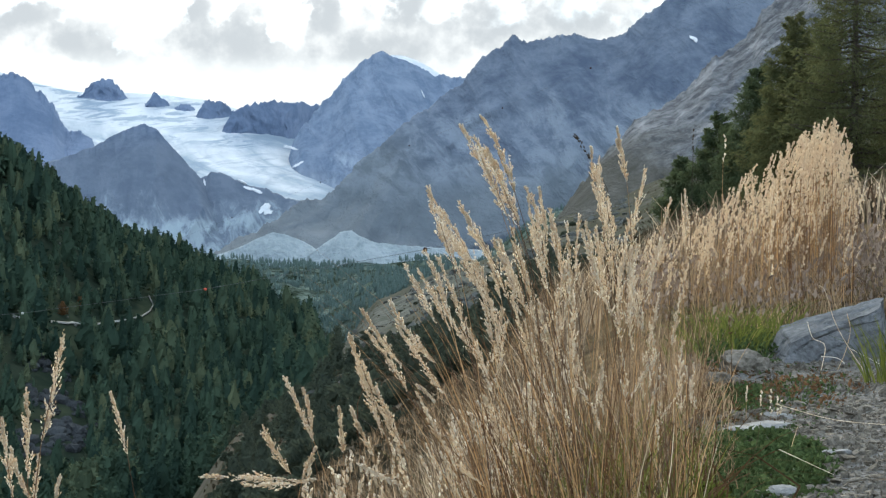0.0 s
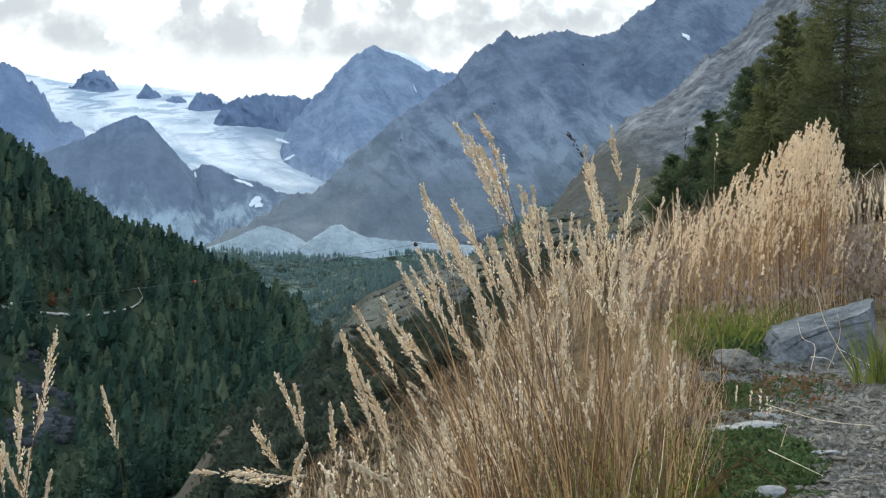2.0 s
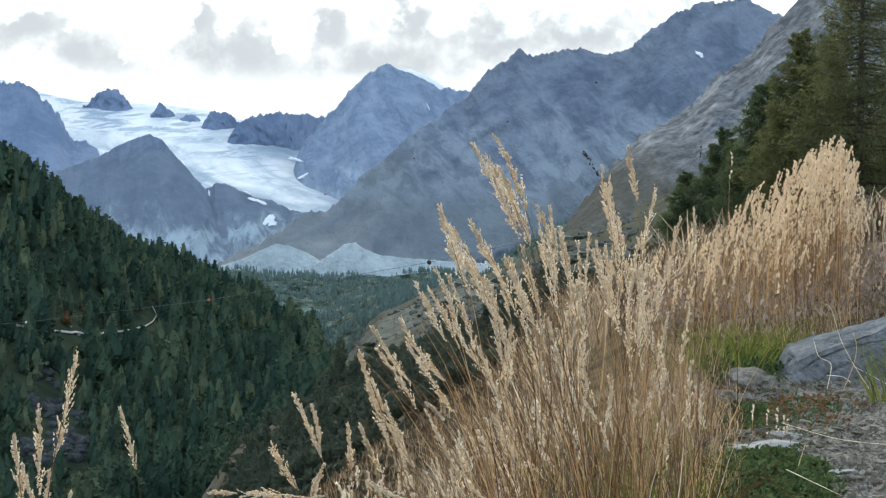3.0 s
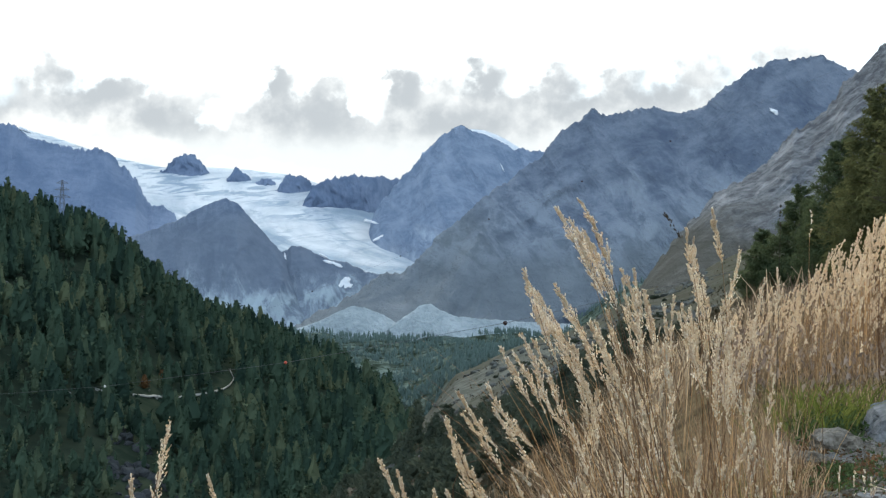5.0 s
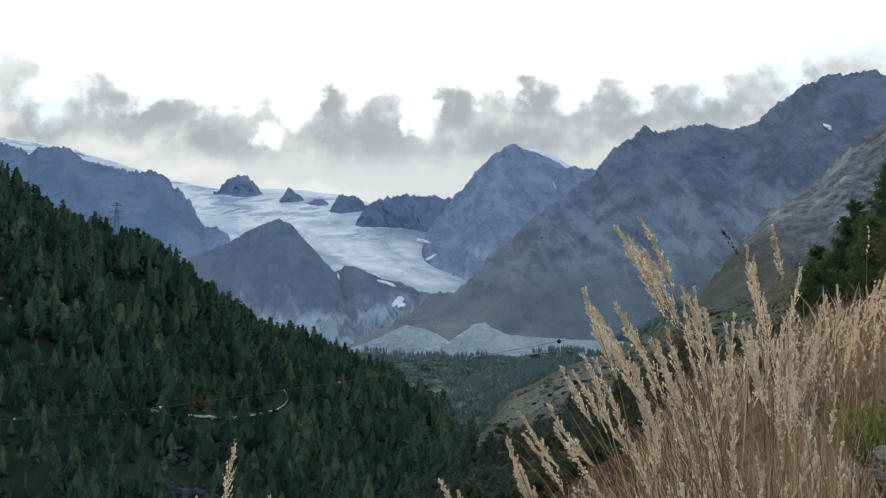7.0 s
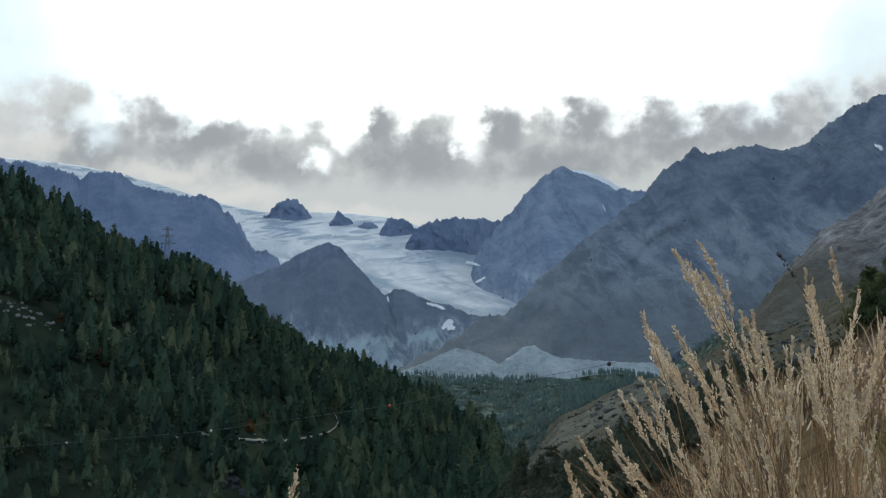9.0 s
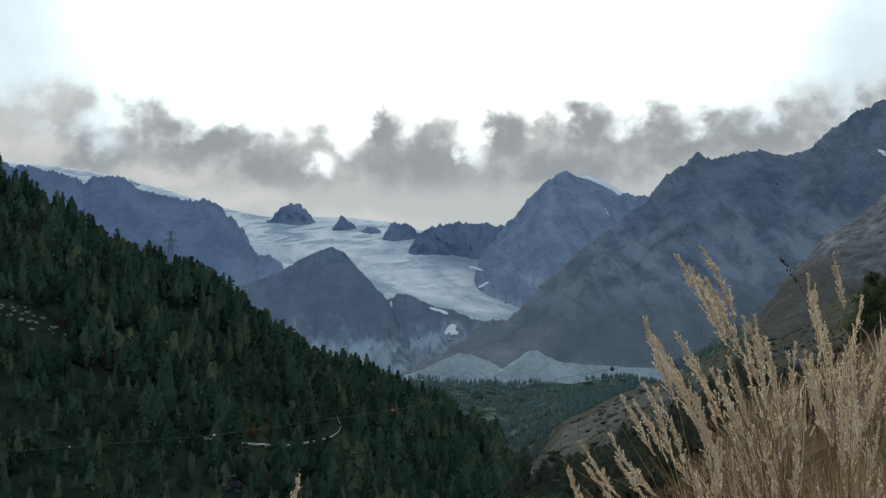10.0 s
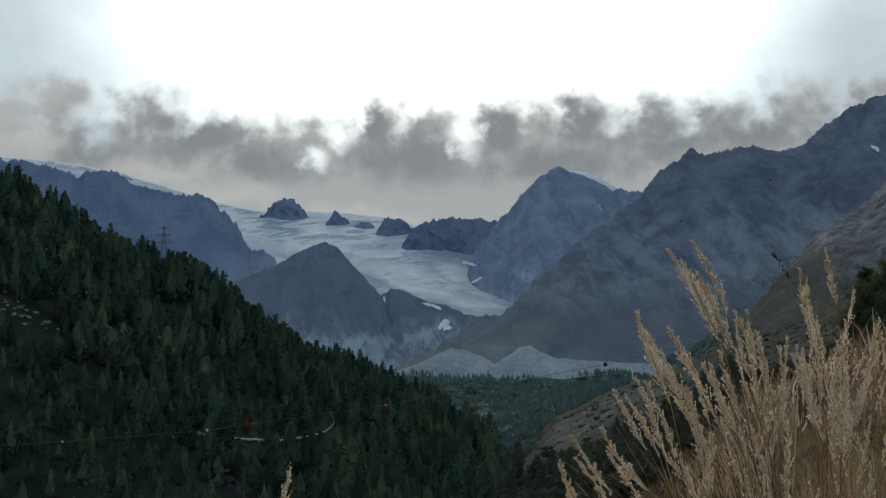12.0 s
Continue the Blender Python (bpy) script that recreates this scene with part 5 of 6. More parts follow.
DARK_HEAD = [
    (4.12, 2.93), (4.69, 2.05), (5.18, 1.13), 
]
TALL_A = [
    (7.85, 3.17), (7.83, 2.42), (7.79, 0.08), 
]
TALL_B = [
    (8.78, 3.06), (8.76, 2.13), (8.73, 0.09), 
]
LYING_A = [
    (10.59, -6.82), (12.27, -7.54), 
]
LYING_B = [
    (10.47, -5.42), (12.17, -5.84), (13.80, -5.96), 
]
LYING_C = [
    (10.97, -6.72), (11.17, -6.05), 
]

# dry stalks bent over the boulder, short seed spikes by the slab, thin dotted weeds
ARCS = [
    [(13.15, -4.52), (12.67, -3.62), (12.23, -2.81), (11.94, -1.91), (11.74, -1.71)],
    [(12.33, -4.37), (12.61, -3.63), (12.71, -3.05), (12.6, -2.56)],
    [(11.84, -4.37), (11.95, -3.59), (11.58, -3.35), (11.41, -2.86)],
    [(13.81, -4.35), (13.15, -3.87), (12.65, -3.62)],
    [(12.66, -4.12), (12.33, -3.96), (11.83, -3.92)],
]
SPIKES = [(10.04, -5.01, 10.03, -5.79), (10.33, -4.96, 10.33, -5.78), (10.55, -5.12, 10.54, -5.78), (10.67, -5.29, 10.6, -5.78), (9.59, -4.89, 9.57, -5.38)]
WEEDS = [(7.87, -1.87, 7.61, -4.42), (8.16, -1.74, 7.98, -4.74), (9.03, -2.76, 9.13, -4.15), (7.21, -2.41, 7.03, -4.17), (8.56, -4.98, 8.61, -6.13)]


def build_lone_stalks():
    def at(q, d):
        return polar(q[0], q[1], d)

    a = [at(q, 5.6) for q in DARK_HEAD]
    lone_stalk([on_ground(a[2][0] + 0.06, 5.6), a[2] + np.array([0.02, 0, -0.15]), a[2], a[1]], 0.0012, "dark drooping seed head on a thin stalk", a[0], M_DARK_SEED, 24, 0.015, 2.2)
    a = [at(q, 9.2) for q in TALL_A]
    lone_stalk([on_ground(a[2][0], 9.2), a[2], a[1]], 0.002, "thin green stalk with a dark seed head", a[0], M_DARK_SEED, 40)
    a = [at(q, 11.7) for q in TALL_B]
    lone_stalk([on_ground(a[2][0], 11.7), a[2], a[1]], 0.002, "tall pale grass stalk above the stand", a[0], None, 90, 0.014)
    for line, d, drop in ((LYING_A, 5.0, 0.03), (LYING_B, 6.0, 0.02), (LYING_C, 5.3, 0.0)):
        pts = [at(q, d) for q in line]
        pts = [np.array([p[0], p[1], max(p[2], float(ground_z(p[0], p[1])) + 0.012)]) for p in pts]
        lone_stalk(pts, 0.0013, "dry straw stalk bent over the gravel", None, M_PLUME)


    for n, line in enumerate(ARCS):
        pts = [at(q, 8.02 + 0.03 * n) for q in line]
        pts[0] = on_ground(pts[0][0], pts[0][1])
        lone_stalk(pts, 0.0019, "pale dry stalk bent over in front of the boulder", None, M_PLUME)
    for n, (a1, e1, a2, e2) in enumerate(SPIKES):
        foot = at((a2, e2), 6.4)
        lone_stalk([on_ground(foot[0], foot[1]), foot], 0.0016, "short pale seed spike beside the slate slab", at((a1, e1), 6.4), None, 60 + n, 0.009, 0.7)
    for n, (a1, e1, a2, e2) in enumerate(WEEDS):
        foot, mid = at((a2, e2), 6.9), at((0.6 * a1 + 0.4 * a2, 0.6 * e1 + 0.4 * e2), 6.9)
        lone_stalk([on_ground(foot[0], foot[1]), mid], 0.0016, "thin brown weed stalk with dark seed heads", at((a1, e1), 6.9), M_LITTER, 26 + n, 0.010, 0.8)


build_lone_stalks()


def blade_mesh(name, root, tip, width, rng, mat, segments=5, arch=0.15):
    """Many grass blades or thin stems as narrow tapered strips."""
    n = len(root)
    up = np.array([0, 0, 1.0])
    h = np.linalg.norm(tip - root, axis=1, keepdims=True)
    ctrl = root + up * h * 0.62 + arch * h * rng.normal(size=(n, 3)) * [1, 1, 0.2]
    t = np.linspace(0, 1, segments + 1)[None, :, None]
    p = root[:, None] * (1 - t) ** 2 + 2 * ctrl[:, None] * t * (1 - t) + tip[:, None] * t**2
    side = unit(rng.normal(size=(n, 3)) * [1, 0.55, 0.1])[:, None]
    w = (width[:, None, None] * 0.5) * (1 - 0.85 * t**1.5)
    v = np.stack([p - side * w, p + side * w], 2)
    k = segments + 1
    i, j = np.meshgrid(np.arange(n), np.arange(segments), indexing="ij")
    a = (i * k + j) * 2
    f = np.stack([a, a + 1, a + 3, a + 2], -1).reshape(-1, 4)
    return mesh_from(name, v.reshape(-1, 3), f, mat)


def plot(n, az0, az1, d0, d1, rng):
    az, d = rng.uniform(az0, az1, n), rng.uniform(d0, d1, n)
    x, y = d * np.sin(np.radians(az)), d * np.cos(np.radians(az))
    return az, d, np.stack([x, y, ground_z(x, y) - 0.01], -1)


def build_undergrowth():
    rng = np.random.default_rng(33)
    # straw of the main tussock, leaning outward
    az, d, root = plot(240, 1.0, 8.4, 3.1, 4.6, rng)
    lean = np.interp(az, (0.5, 3, 6, 8.2), (-0.45, -0.26, -0.06, 0.05)) + 0.24 * rng.normal(size=len(az))
    top = np.interp(az, (0.5, 2, 4, 6, 8.4), (-6.9, -5.4, -4.0, -3.6, -4.8)) - 2.6 * np.abs(rng.normal(size=len(az)))
    h = np.maximum(EYE_Z + d * np.tan(np.radians(top)) - root[:, 2], 0.12)
    tip = root + np.stack([lean * h, 0.12 * h * rng.normal(size=len(az)), h], -1)
    ob = new("reed_straw", blade_mesh("reed_straw", root, tip, 0.0012 + 0.0036 * rng.random(len(az)) ** 3, rng, M_STRAW, 6, 0.11))
    tagged(ob, "dense dry straw-coloured stems and leaves of the reed grass", "grass", kind="stuff")
    az, d, root = plot(3200, -6.5, 4.5, 3.3, 16, rng)
    h = rng.uniform(0.2, 0.55, len(az)) * np.interp(d, (3.3, 16), (0.9, 1.2))
    tip = root + np.stack([(0.28 * rng.normal(size=len(az)) - 0.15) * h, 0.2 * h * rng.normal(size=len(az)), h], -1)
    ob = new("bank_grass", blade_mesh("bank_grass", root, tip, rng.uniform(0.002, 0.005, len(az)) * np.interp(d, (3.3, 6, 16), (0.8, 1.2, 2.2)), rng, M_STRAW, 5, 0.12))
    tagged(ob, "dry yellow grass on the falling bank", "grass", kind="stuff")
    # dark leaves added so the tussock's foot reads as deep shade
    az, d, root = plot(700, 0.5, 8.3, 3.4, 5.0, rng)
    h = rng.uniform(0.05, 0.30, len(az))
    tip = root + np.stack([0.8 * h * rng.normal(size=len(az)), 0.5 * h * rng.normal(size=len(az)), h], -1)
    tagged(new("leaf_litter", blade_mesh("leaf_litter", root, tip, rng.uniform(0.003, 0.008, len(az)), rng, M_LITTER, 5, 0.35)), "dark dead leaves that deepen the shade at the foot of the reed grass", "grass", kind="stuff")
    az, d, root = plot(210, 1.6, 8.0, 3.15, 4.3, rng)
    lean = np.interp(az, (2, 4, 6, 8), (-0.34, -0.24, -0.06, 0.04)) + 0.12 * rng.normal(size=len(az))
    h = np.maximum(EYE_Z + d * np.tan(np.radians(rng.uniform(-5.5, -0.8, len(az)))) - root[:, 2], 0.3)
    tip = root + np.stack([lean * h, 0.06 * h * rng.normal(size=len(az)), h], -1)
    tagged(new("reed_stems", blade_mesh("reed_stems", root, tip, rng.uniform(0.0016, 0.0032, len(az)), rng, M_STEM, 6, 0.035)), "reddish brown stems of the reed grass", "grass", kind="stuff")
    az, d, root = plot(420, 2.0, 8.2, 3.2, 4.4, rng)
    h = rng.uniform(0.12, 0.42, len(az))
    tip = root + np.stack([0.35 * h * rng.normal(size=len(az)), 0.3 * h * rng.normal(size=len(az)), h], -1)
    tagged(new("reed_leaves", blade_mesh("reed_leaves", root, tip, rng.uniform(0.0015, 0.0035, len(az)), rng, M_GREEN, 6, 0.25)), "green leaf blades low in the reed grass", "grass", kind="stuff")
    # short golden reeds on the edge of the bank
    n = 95
    az = rng.uniform(-4.6, 4.2, n)
    d = rng.uniform(3.9, 7.5, n)
    el = np.interp(az, (-4.6, -1, 2, 4.2), (-7.6, -6.4, -5.0, -3.8)) - 1.1 * np.abs(rng.normal(size=n))
    tip = polar(az, el, d)
    lean = rng.uniform(-0.25, 0.55, n)
    length = rng.uniform(0.08, 0.14, n)
    foot = tip + np.stack([lean * length, 0.1 * length * rng.normal(size=n), -length], -1)
    pieces = [panicle(tip[i], foot[i], 110, 0.010, rng, 1.0) for i in range(n)]
    tagged(new("bank_reed_heads", mesh_from("bank_reed_heads", *stack_meshes(pieces), M_PLUME, smooth=False)), "short golden reed heads on the edge of the bank", "grass", kind="stuff")
    x, y = foot[:, 0] + 1.6 * lean * length, foot[:, 1]
    root = np.stack([x, y, np.minimum(ground_z(x, y), foot[:, 2] - 0.05)], -1)
    tagged(new("bank_reed_stems", blade_mesh("bank_reed_stems", root, foot + (tip - foot) * 0.3, np.full(n, 0.0022), rng, M_STEM, 4, 0.03)), "thin stems of short reeds on the bank", "grass", kind="stuff")
    az, d, root = plot(3000, -4.5, 5.0, 9, 70, rng)
    h = rng.uniform(0.25, 0.7, len(az))
    tip = root + np.stack([0.25 * h * rng.normal(size=len(az)), 0.2 * h * rng.normal(size=len(az)), h], -1)
    tagged(new("bank_grass", blade_mesh("bank_grass", root, tip, rng.uniform(0.004, 0.01, len(az)) * (1 + d / 25), rng, M_RUSSET, 4, 0.15)), "russet grass farther down the bank", "grass", kind="stuff")
    # the stand of reed grass farther along the track
    n = 680
    az = np.concatenate([rng.uniform(6.4, 14.5, n // 2), rng.normal(11.4, 0.9, n - n // 2)])
    d = rng.uniform(9.6, 13.8, n)
    x, y = d * np.sin(np.radians(az)), d * np.cos(np.radians(az))
    g = ground_z(x, y)
    crown = np.interp(az, (6.4, 7.5, 8.5, 9.5, 10.5, 11.3, 12.0, 12.6, 13.2, 14.5), (-0.7, 0.0, 1.0, 1.9, 2.5, 3.2, 3.6, 3.1, 0.5, 0.1))
    el = crown - np.abs(rng.normal(size=n)) * 1.6
    keep = (az < 12.9) | (rng.random(n) < 0.2)
    az, d, x, y, g, el = (q[keep] for q in (az, d, x, y, g, el))
    n = len(az)
    tip = polar(az, el, d)
    tip[:, 2] = np.maximum(tip[:, 2], g + rng.uniform(0.25, 0.45, n))
    lean = 0.07 * rng.normal(size=n) + 0.06
    length = rng.uniform(0.14, 0.21, n)
    foot = tip - np.stack([lean * length * 3, 0.05 * rng.normal(size=n) * length, length], -1)
    pieces = [panicle(tip[i], foot[i], 84, 0.0145, rng, 0.85) for i in range(n)]
    tagged(new("reed_heads", mesh_from("reed_heads", *stack_meshes(pieces), M_STAND, smooth=False)), "pale golden seed heads of a reed grass stand", "grass", kind="stuff")
    root = np.stack([x - lean * 0.5, y, g], -1)
    tagged(new("reed_stems", blade_mesh("reed_stems", root, foot + (tip - foot) * 0.3, np.full(n, 0.004), rng, M_STEM, 4, 0.03)), "thin straw stems of a reed grass stand", "grass", kind="stuff")
    az, d, root = plot(3000, 5.6, 15.2, 8.8, 14.2, rng)
    h = rng.uniform(0.1, 0.42, len(az)) * (1 + 1.2 * value_noise(root[:, 0] * 2.2, root[:, 1] * 2.2, 12)) * np.interp(az, (5.6, 8, 12.3, 12.8, 15), (0.6, 0.8, 1.0, 0.4, 0.2)) * np.interp(d, (8.8, 10.5), (0.45, 1))
    tip = root + np.stack([(0.30 * rng.normal(size=len(az)) - 0.5 * value_noise(root[:, 0] * 1.5, root[:, 1] * 1.5, 13)) * h, 0.2 * h * rng.normal(size=len(az)), h], -1)
    tagged(new("reed_straw", blade_mesh("reed_straw", root, tip, rng.uniform(0.003, 0.006, len(az)), rng, M_RUSSET, 4, 0.12)), "brown and straw-coloured dry grass along the track", "grass", kind="stuff")
    az, d, root = plot(1500, 5.2, 9.2, 4.7, 8.8, rng)
    h = rng.uniform(0.06, 0.30, len(az)) * np.interp(az, (5.2, 7.5, 9.2), (1.2, 0.9, 0.3))
    tip = root + np.stack([0.35 * h * rng.normal(size=len(az)), 0.3 * h * rng.normal(size=len(az)), h], -1)
    tagged(new("verge_grass", blade_mesh("verge_grass", root, tip, rng.uniform(0.002, 0.005, len(az)), rng, M_RUSSET, 4, 0.2)), "short brown grass on the verge", "grass", kind="stuff")
    az, d, root = plot(3600, 6.0, 14.8, 9.0, 12.5, rng)
    tuft = value_noise(root[:, 0] * 2.6, root[:, 1] * 2.6, 19)
    keep = tuft > -0.12
    root, tuft = root[keep], tuft[keep]
    c = root + np.stack([0.05 * rng.normal(size=len(root)), 0.05 * rng.normal(size=len(root)), rng.uniform(0.02, 0.42, len(root)) * (0.6 + 1.2 * tuft)], -1)
    s = rng.uniform(0.02, 0.06, len(root))
    v, f = sprays(c, rng.normal(size=(len(root), 3)) * [0.5, 0.5, 0.3] + [0.1, 0, 0.8], s, s * 0.2, rng)
    tagged(new("dry_weeds", mesh_from("dry_weeds", v, f, M_WEED, smooth=False)), "faded mauve-brown seeding weeds among the dry grass", "plant", kind="stuff")
    # meadow on the slope behind
    az, d, root = plot(5000, 4.0, 16, 14, 70, rng)
    h = rng.uniform(0.25, 0.6, len(az))
    tip = root + np.stack([0.2 * h * rng.normal(size=len(az)), 0.2 * h * rng.normal(size=len(az)), h], -1)
    tagged(new("meadow_grass", blade_mesh("meadow_grass", root, tip, rng.uniform(0.012, 0.03, len(az)), rng, M_STRAW, 3, 0.12)), "dry meadow grass on the upper slope", "grass", kind="stuff")


def green_tuft(az, d, n, height, spread, rng):
    x, y = d * math.sin(radians(az)), d * math.cos(radians(az))
    off = rng.normal(size=(n, 2)) * spread * 0.45
    root = np.stack([x + off[:, 0], y + off[:, 1], ground_z(x + off[:, 0], y + off[:, 1]) - 0.01], -1)
    h = height * rng.uniform(0.5, 1.1, n)
    tip = root + np.stack([off[:, 0] * 1.1 + 0.25 * h * rng.normal(size=n), off[:, 1] * 0.6 + 0.1 * h * rng.normal(size=n), h], -1)
    ob = new("green_grass_tuft", blade_mesh("green_grass_tuft", root, tip, rng.uniform(0.004, 0.009, n), rng, M_GREEN, 5, 0.14))
    return tagged(ob, "fresh yellow-green grass tuft beside the boulder", "grass", kind="stuff")


# ---- stones ----
def stone_mesh(name, size, seed, mat, flat=1.0, cuts=3, jag=0.16):
    """An angular stone: a cut ball with flattened facets."""
    bm = bmesh.new()
    bmesh.ops.create_icosphere(bm, subdivisions=cuts, radius=1.0)
    rng = np.random.default_rng(seed)
    planes = [(unit(rng.normal(size=3)), rng.uniform(0.55, 0.85)) for _ in range(11)]
    for v in bm.verts:
        p = np.array(v.co)
        for nrm, off in planes:
            over = p @ nrm - off
            if over > 0:
                p = p - nrm * over * 0.93
        w = noise.fractal(Vector(p * 2.3 + seed), 1.0, 2.0, 4) * jag * 0.5
        p = p * (1 + w)
        v.co = Vector((p[0] * size[0], p[1] * size[1], p[2] * size[2] * flat))
    for f in bm.faces:
        f.smooth = False
    me = bpy.data.meshes.new(name)
    bm.to_mesh(me)
    bm.free()
    me.materials.append(mat)
    return me


def boulder_mesh():
    """A broken block with a slanting flat top, a steep front and chipped, cracked edges."""
    bm = bmesh.new()
    bmesh.ops.create_icosphere(bm, subdivisions=6, radius=1.0)
    planes = (((-0.34, -0.22, 1.0), 0.125), ((0.05, -1.0, 0.22), 0.17), ((-1.0, -0.25, 0.35), 0.235), ((1.0, -0.1, 0.1), 0.27),
              ((-0.55, -0.9, 0.5), 0.235), ((0.5, -0.8, 0.6), 0.265), ((0.0, 1.0, 0.3), 0.2), ((0.3, -0.75, -0.2), 0.20), ((-0.5, -0.4, 1.0), 0.158))
    for v in bm.verts:
        p = np.array(v.co) * [0.42, 0.34, 0.36]
        for _ in range(3):
            for nrm, off in planes:
                nrm = np.array(nrm) / np.linalg.norm(nrm)
                over = p @ nrm - off
                if over > 0:
                    p = p - nrm * over * 0.96
        q = Vector(p)
        rough = noise.fractal(q * 9.0, 1.0, 2.0, 5) * 0.010 + noise.fractal(q * 34.0, 0.8, 2.0, 3) * 0.0035
        layer = abs(noise.noise(Vector((q.x * 3 + q.z * 2, q.y * 3, q.z * 16 - q.x * 5))))
        crack = -0.014 * max(0.0, 1.0 - layer / 0.07)
        v.co = q + q.normalized() * (rough + crack)
        v.co.z += 0.15
    me = bpy.data.meshes.new("boulder")
    bm.to_mesh(me)
    bm.free()
    me.materials.append(M_BOULDER)
    return me


def build_stones():
    rng = np.random.default_rng(44)
    p = on_ground(8.5 * math.sin(radians(12.15)), 8.5 * math.cos(radians(12.15)))
    rock = new("boulder", boulder_mesh())
    tagged(rock, "grey angular boulder with pale lichen at the edge of the track", "boulder")
    rock.matrix_basis = pose(p[0], p[1], p[2] - 0.085, 0, 0, -12) @ Matrix.Scale(0.88, 4)
    for az, d, s, seed in ((9.6, 8.3, (0.16, 0.14, 0.10), 3), (8.6, 7.9, (0.15, 0.12, 0.07), 8), (9.3, 8.9, (0.10, 0.08, 0.06), 9)):
        q = on_ground(d * math.sin(radians(az)), d * math.cos(radians(az)))
        ob = tagged(new("rock", stone_mesh("rock", s, seed, M_STONE, cuts=4, jag=0.5)), "grey weathered rock half buried in the verge", "rock")
        ob.matrix_basis = pose(q[0], q[1], q[2] - 0.02, 0, 8, rng.uniform(0, 360))
    for az, d, s, seed in ((10.2, 6.25, (0.10, 0.08, 0.016), 13), (9.5, 6.15, (0.07, 0.06, 0.014), 14), (10.7, 6.5, (0.07, 0.05, 0.012), 15), (11.3, 5.2, (0.075, 0.02, 0.012), 16), (12.6, 5.5, (0.035, 0.03, 0.010), 17), (12.2, 5.55, (0.03, 0.022, 0.009), 18), (10.6, 4.75, (0.05, 0.04, 0.02), 19)):
        q = on_ground(d * math.sin(radians(az)), d * math.cos(radians(az)))
        ob = tagged(new("slate_slab", stone_mesh("slate_slab", s, seed, M_SLAB, cuts=3)), "pale flat slate slab lying on the gravel", "stone", "slate slabs")
        ob.matrix_basis = pose(q[0], q[1], q[2] + s[2] * 0.5, rng.uniform(-4, 4), rng.uniform(-6, 6), rng.uniform(-25, 25))
    # loose slate chips of the track
    n = 10500
    az, d, root = plot(n, 7.4, 15.5, 4.0, 8.6, rng)
    keep = rng.random(n) < np.clip((az - 7.6 - 0.9 * (d - 5) * 0.3) / 2.0, 0.05, 1)
    root = root[keep]
    n = len(root)
    base = np.array([[1, 0, 0], [0.4, 0.9, 0], [-0.6, 0.75, 0], [-1, -0.1, 0], [-0.35, -0.9, 0], [0.55, -0.75, 0]])
    ring = base[None] * (1 + 0.3 * rng.normal(size=(n, 6, 1)))
    s = 0.004 + 0.015 * rng.random((n, 1, 1)) ** 4
    turn = rng.uniform(0, 6.28, n)
    c, sn = np.cos(turn)[:, None], np.sin(turn)[:, None]
    flat = np.stack([ring[..., 0] * c - ring[..., 1] * sn * 0.6, ring[..., 0] * sn + ring[..., 1] * c * 0.6, 0 * ring[..., 0]], -1) * s
    tilt = 0.42 * rng.normal(size=(n, 1, 2))
    flat[..., 2] = (flat[..., :2] * tilt).sum(-1)
    th = (0.22 * s[..., 0] + 0.002)
    top = flat + root[:, None] + np.stack([0 * th, 0 * th, th + 0.010], -1)
    low = flat * 1.08 + root[:, None] - np.array([0, 0, 0.003])
    v = np.concatenate([top, low], 1).reshape(-1, 3)
    o = np.arange(n)[:, None, None] * 12
    i = np.arange(6)
    sides = np.stack([i + 6, (i + 1) % 6 + 6, (i + 1) % 6, i], -1)[None]
    caps = np.array([[0, 1, 2, 3], [0, 3, 4, 5]])[None]
    f = np.concatenate([(o + sides).reshape(-1, 4), (o + caps).reshape(-1, 4)])
    tagged(new("slate_gravel", mesh_from("slate_gravel", v, f, M_STONE, smooth=False)), "loose grey slate chips covering the track", "gravel", kind="stuff")


def build_chips():
    """The larger slate chips of the track, each a stone of its own on the ground."""
    rng = np.random.default_rng(48)
    models = [stone_mesh("stone", (1.0, rng.uniform(0.5, 0.8), rng.uniform(0.16, 0.3)), 500 + k, M_STONE, cuts=2, jag=0.1) for k in range(7)]
    for i in range(230):
        az, d = rng.uniform(8.3, 14.6), rng.uniform(4.4, 8.3)
        if az < 8.3 + 0.5 * (d - 4.4) and rng.random() < 0.6:
            continue
        p = on_ground(d * math.sin(radians(az)), d * math.cos(radians(az)))
        s = 0.009 + 0.026 * rng.random() ** 3
        ob = part("stone", models[rng.integers(7)], GROUND)
        ob.matrix_basis = pose(p[0], p[1], p[2] + 0.008 + 0.1 * s, rng.uniform(-14, 14), rng.uniform(-14, 14), rng.uniform(0, 360)) @ Matrix.Scale(s, 4)


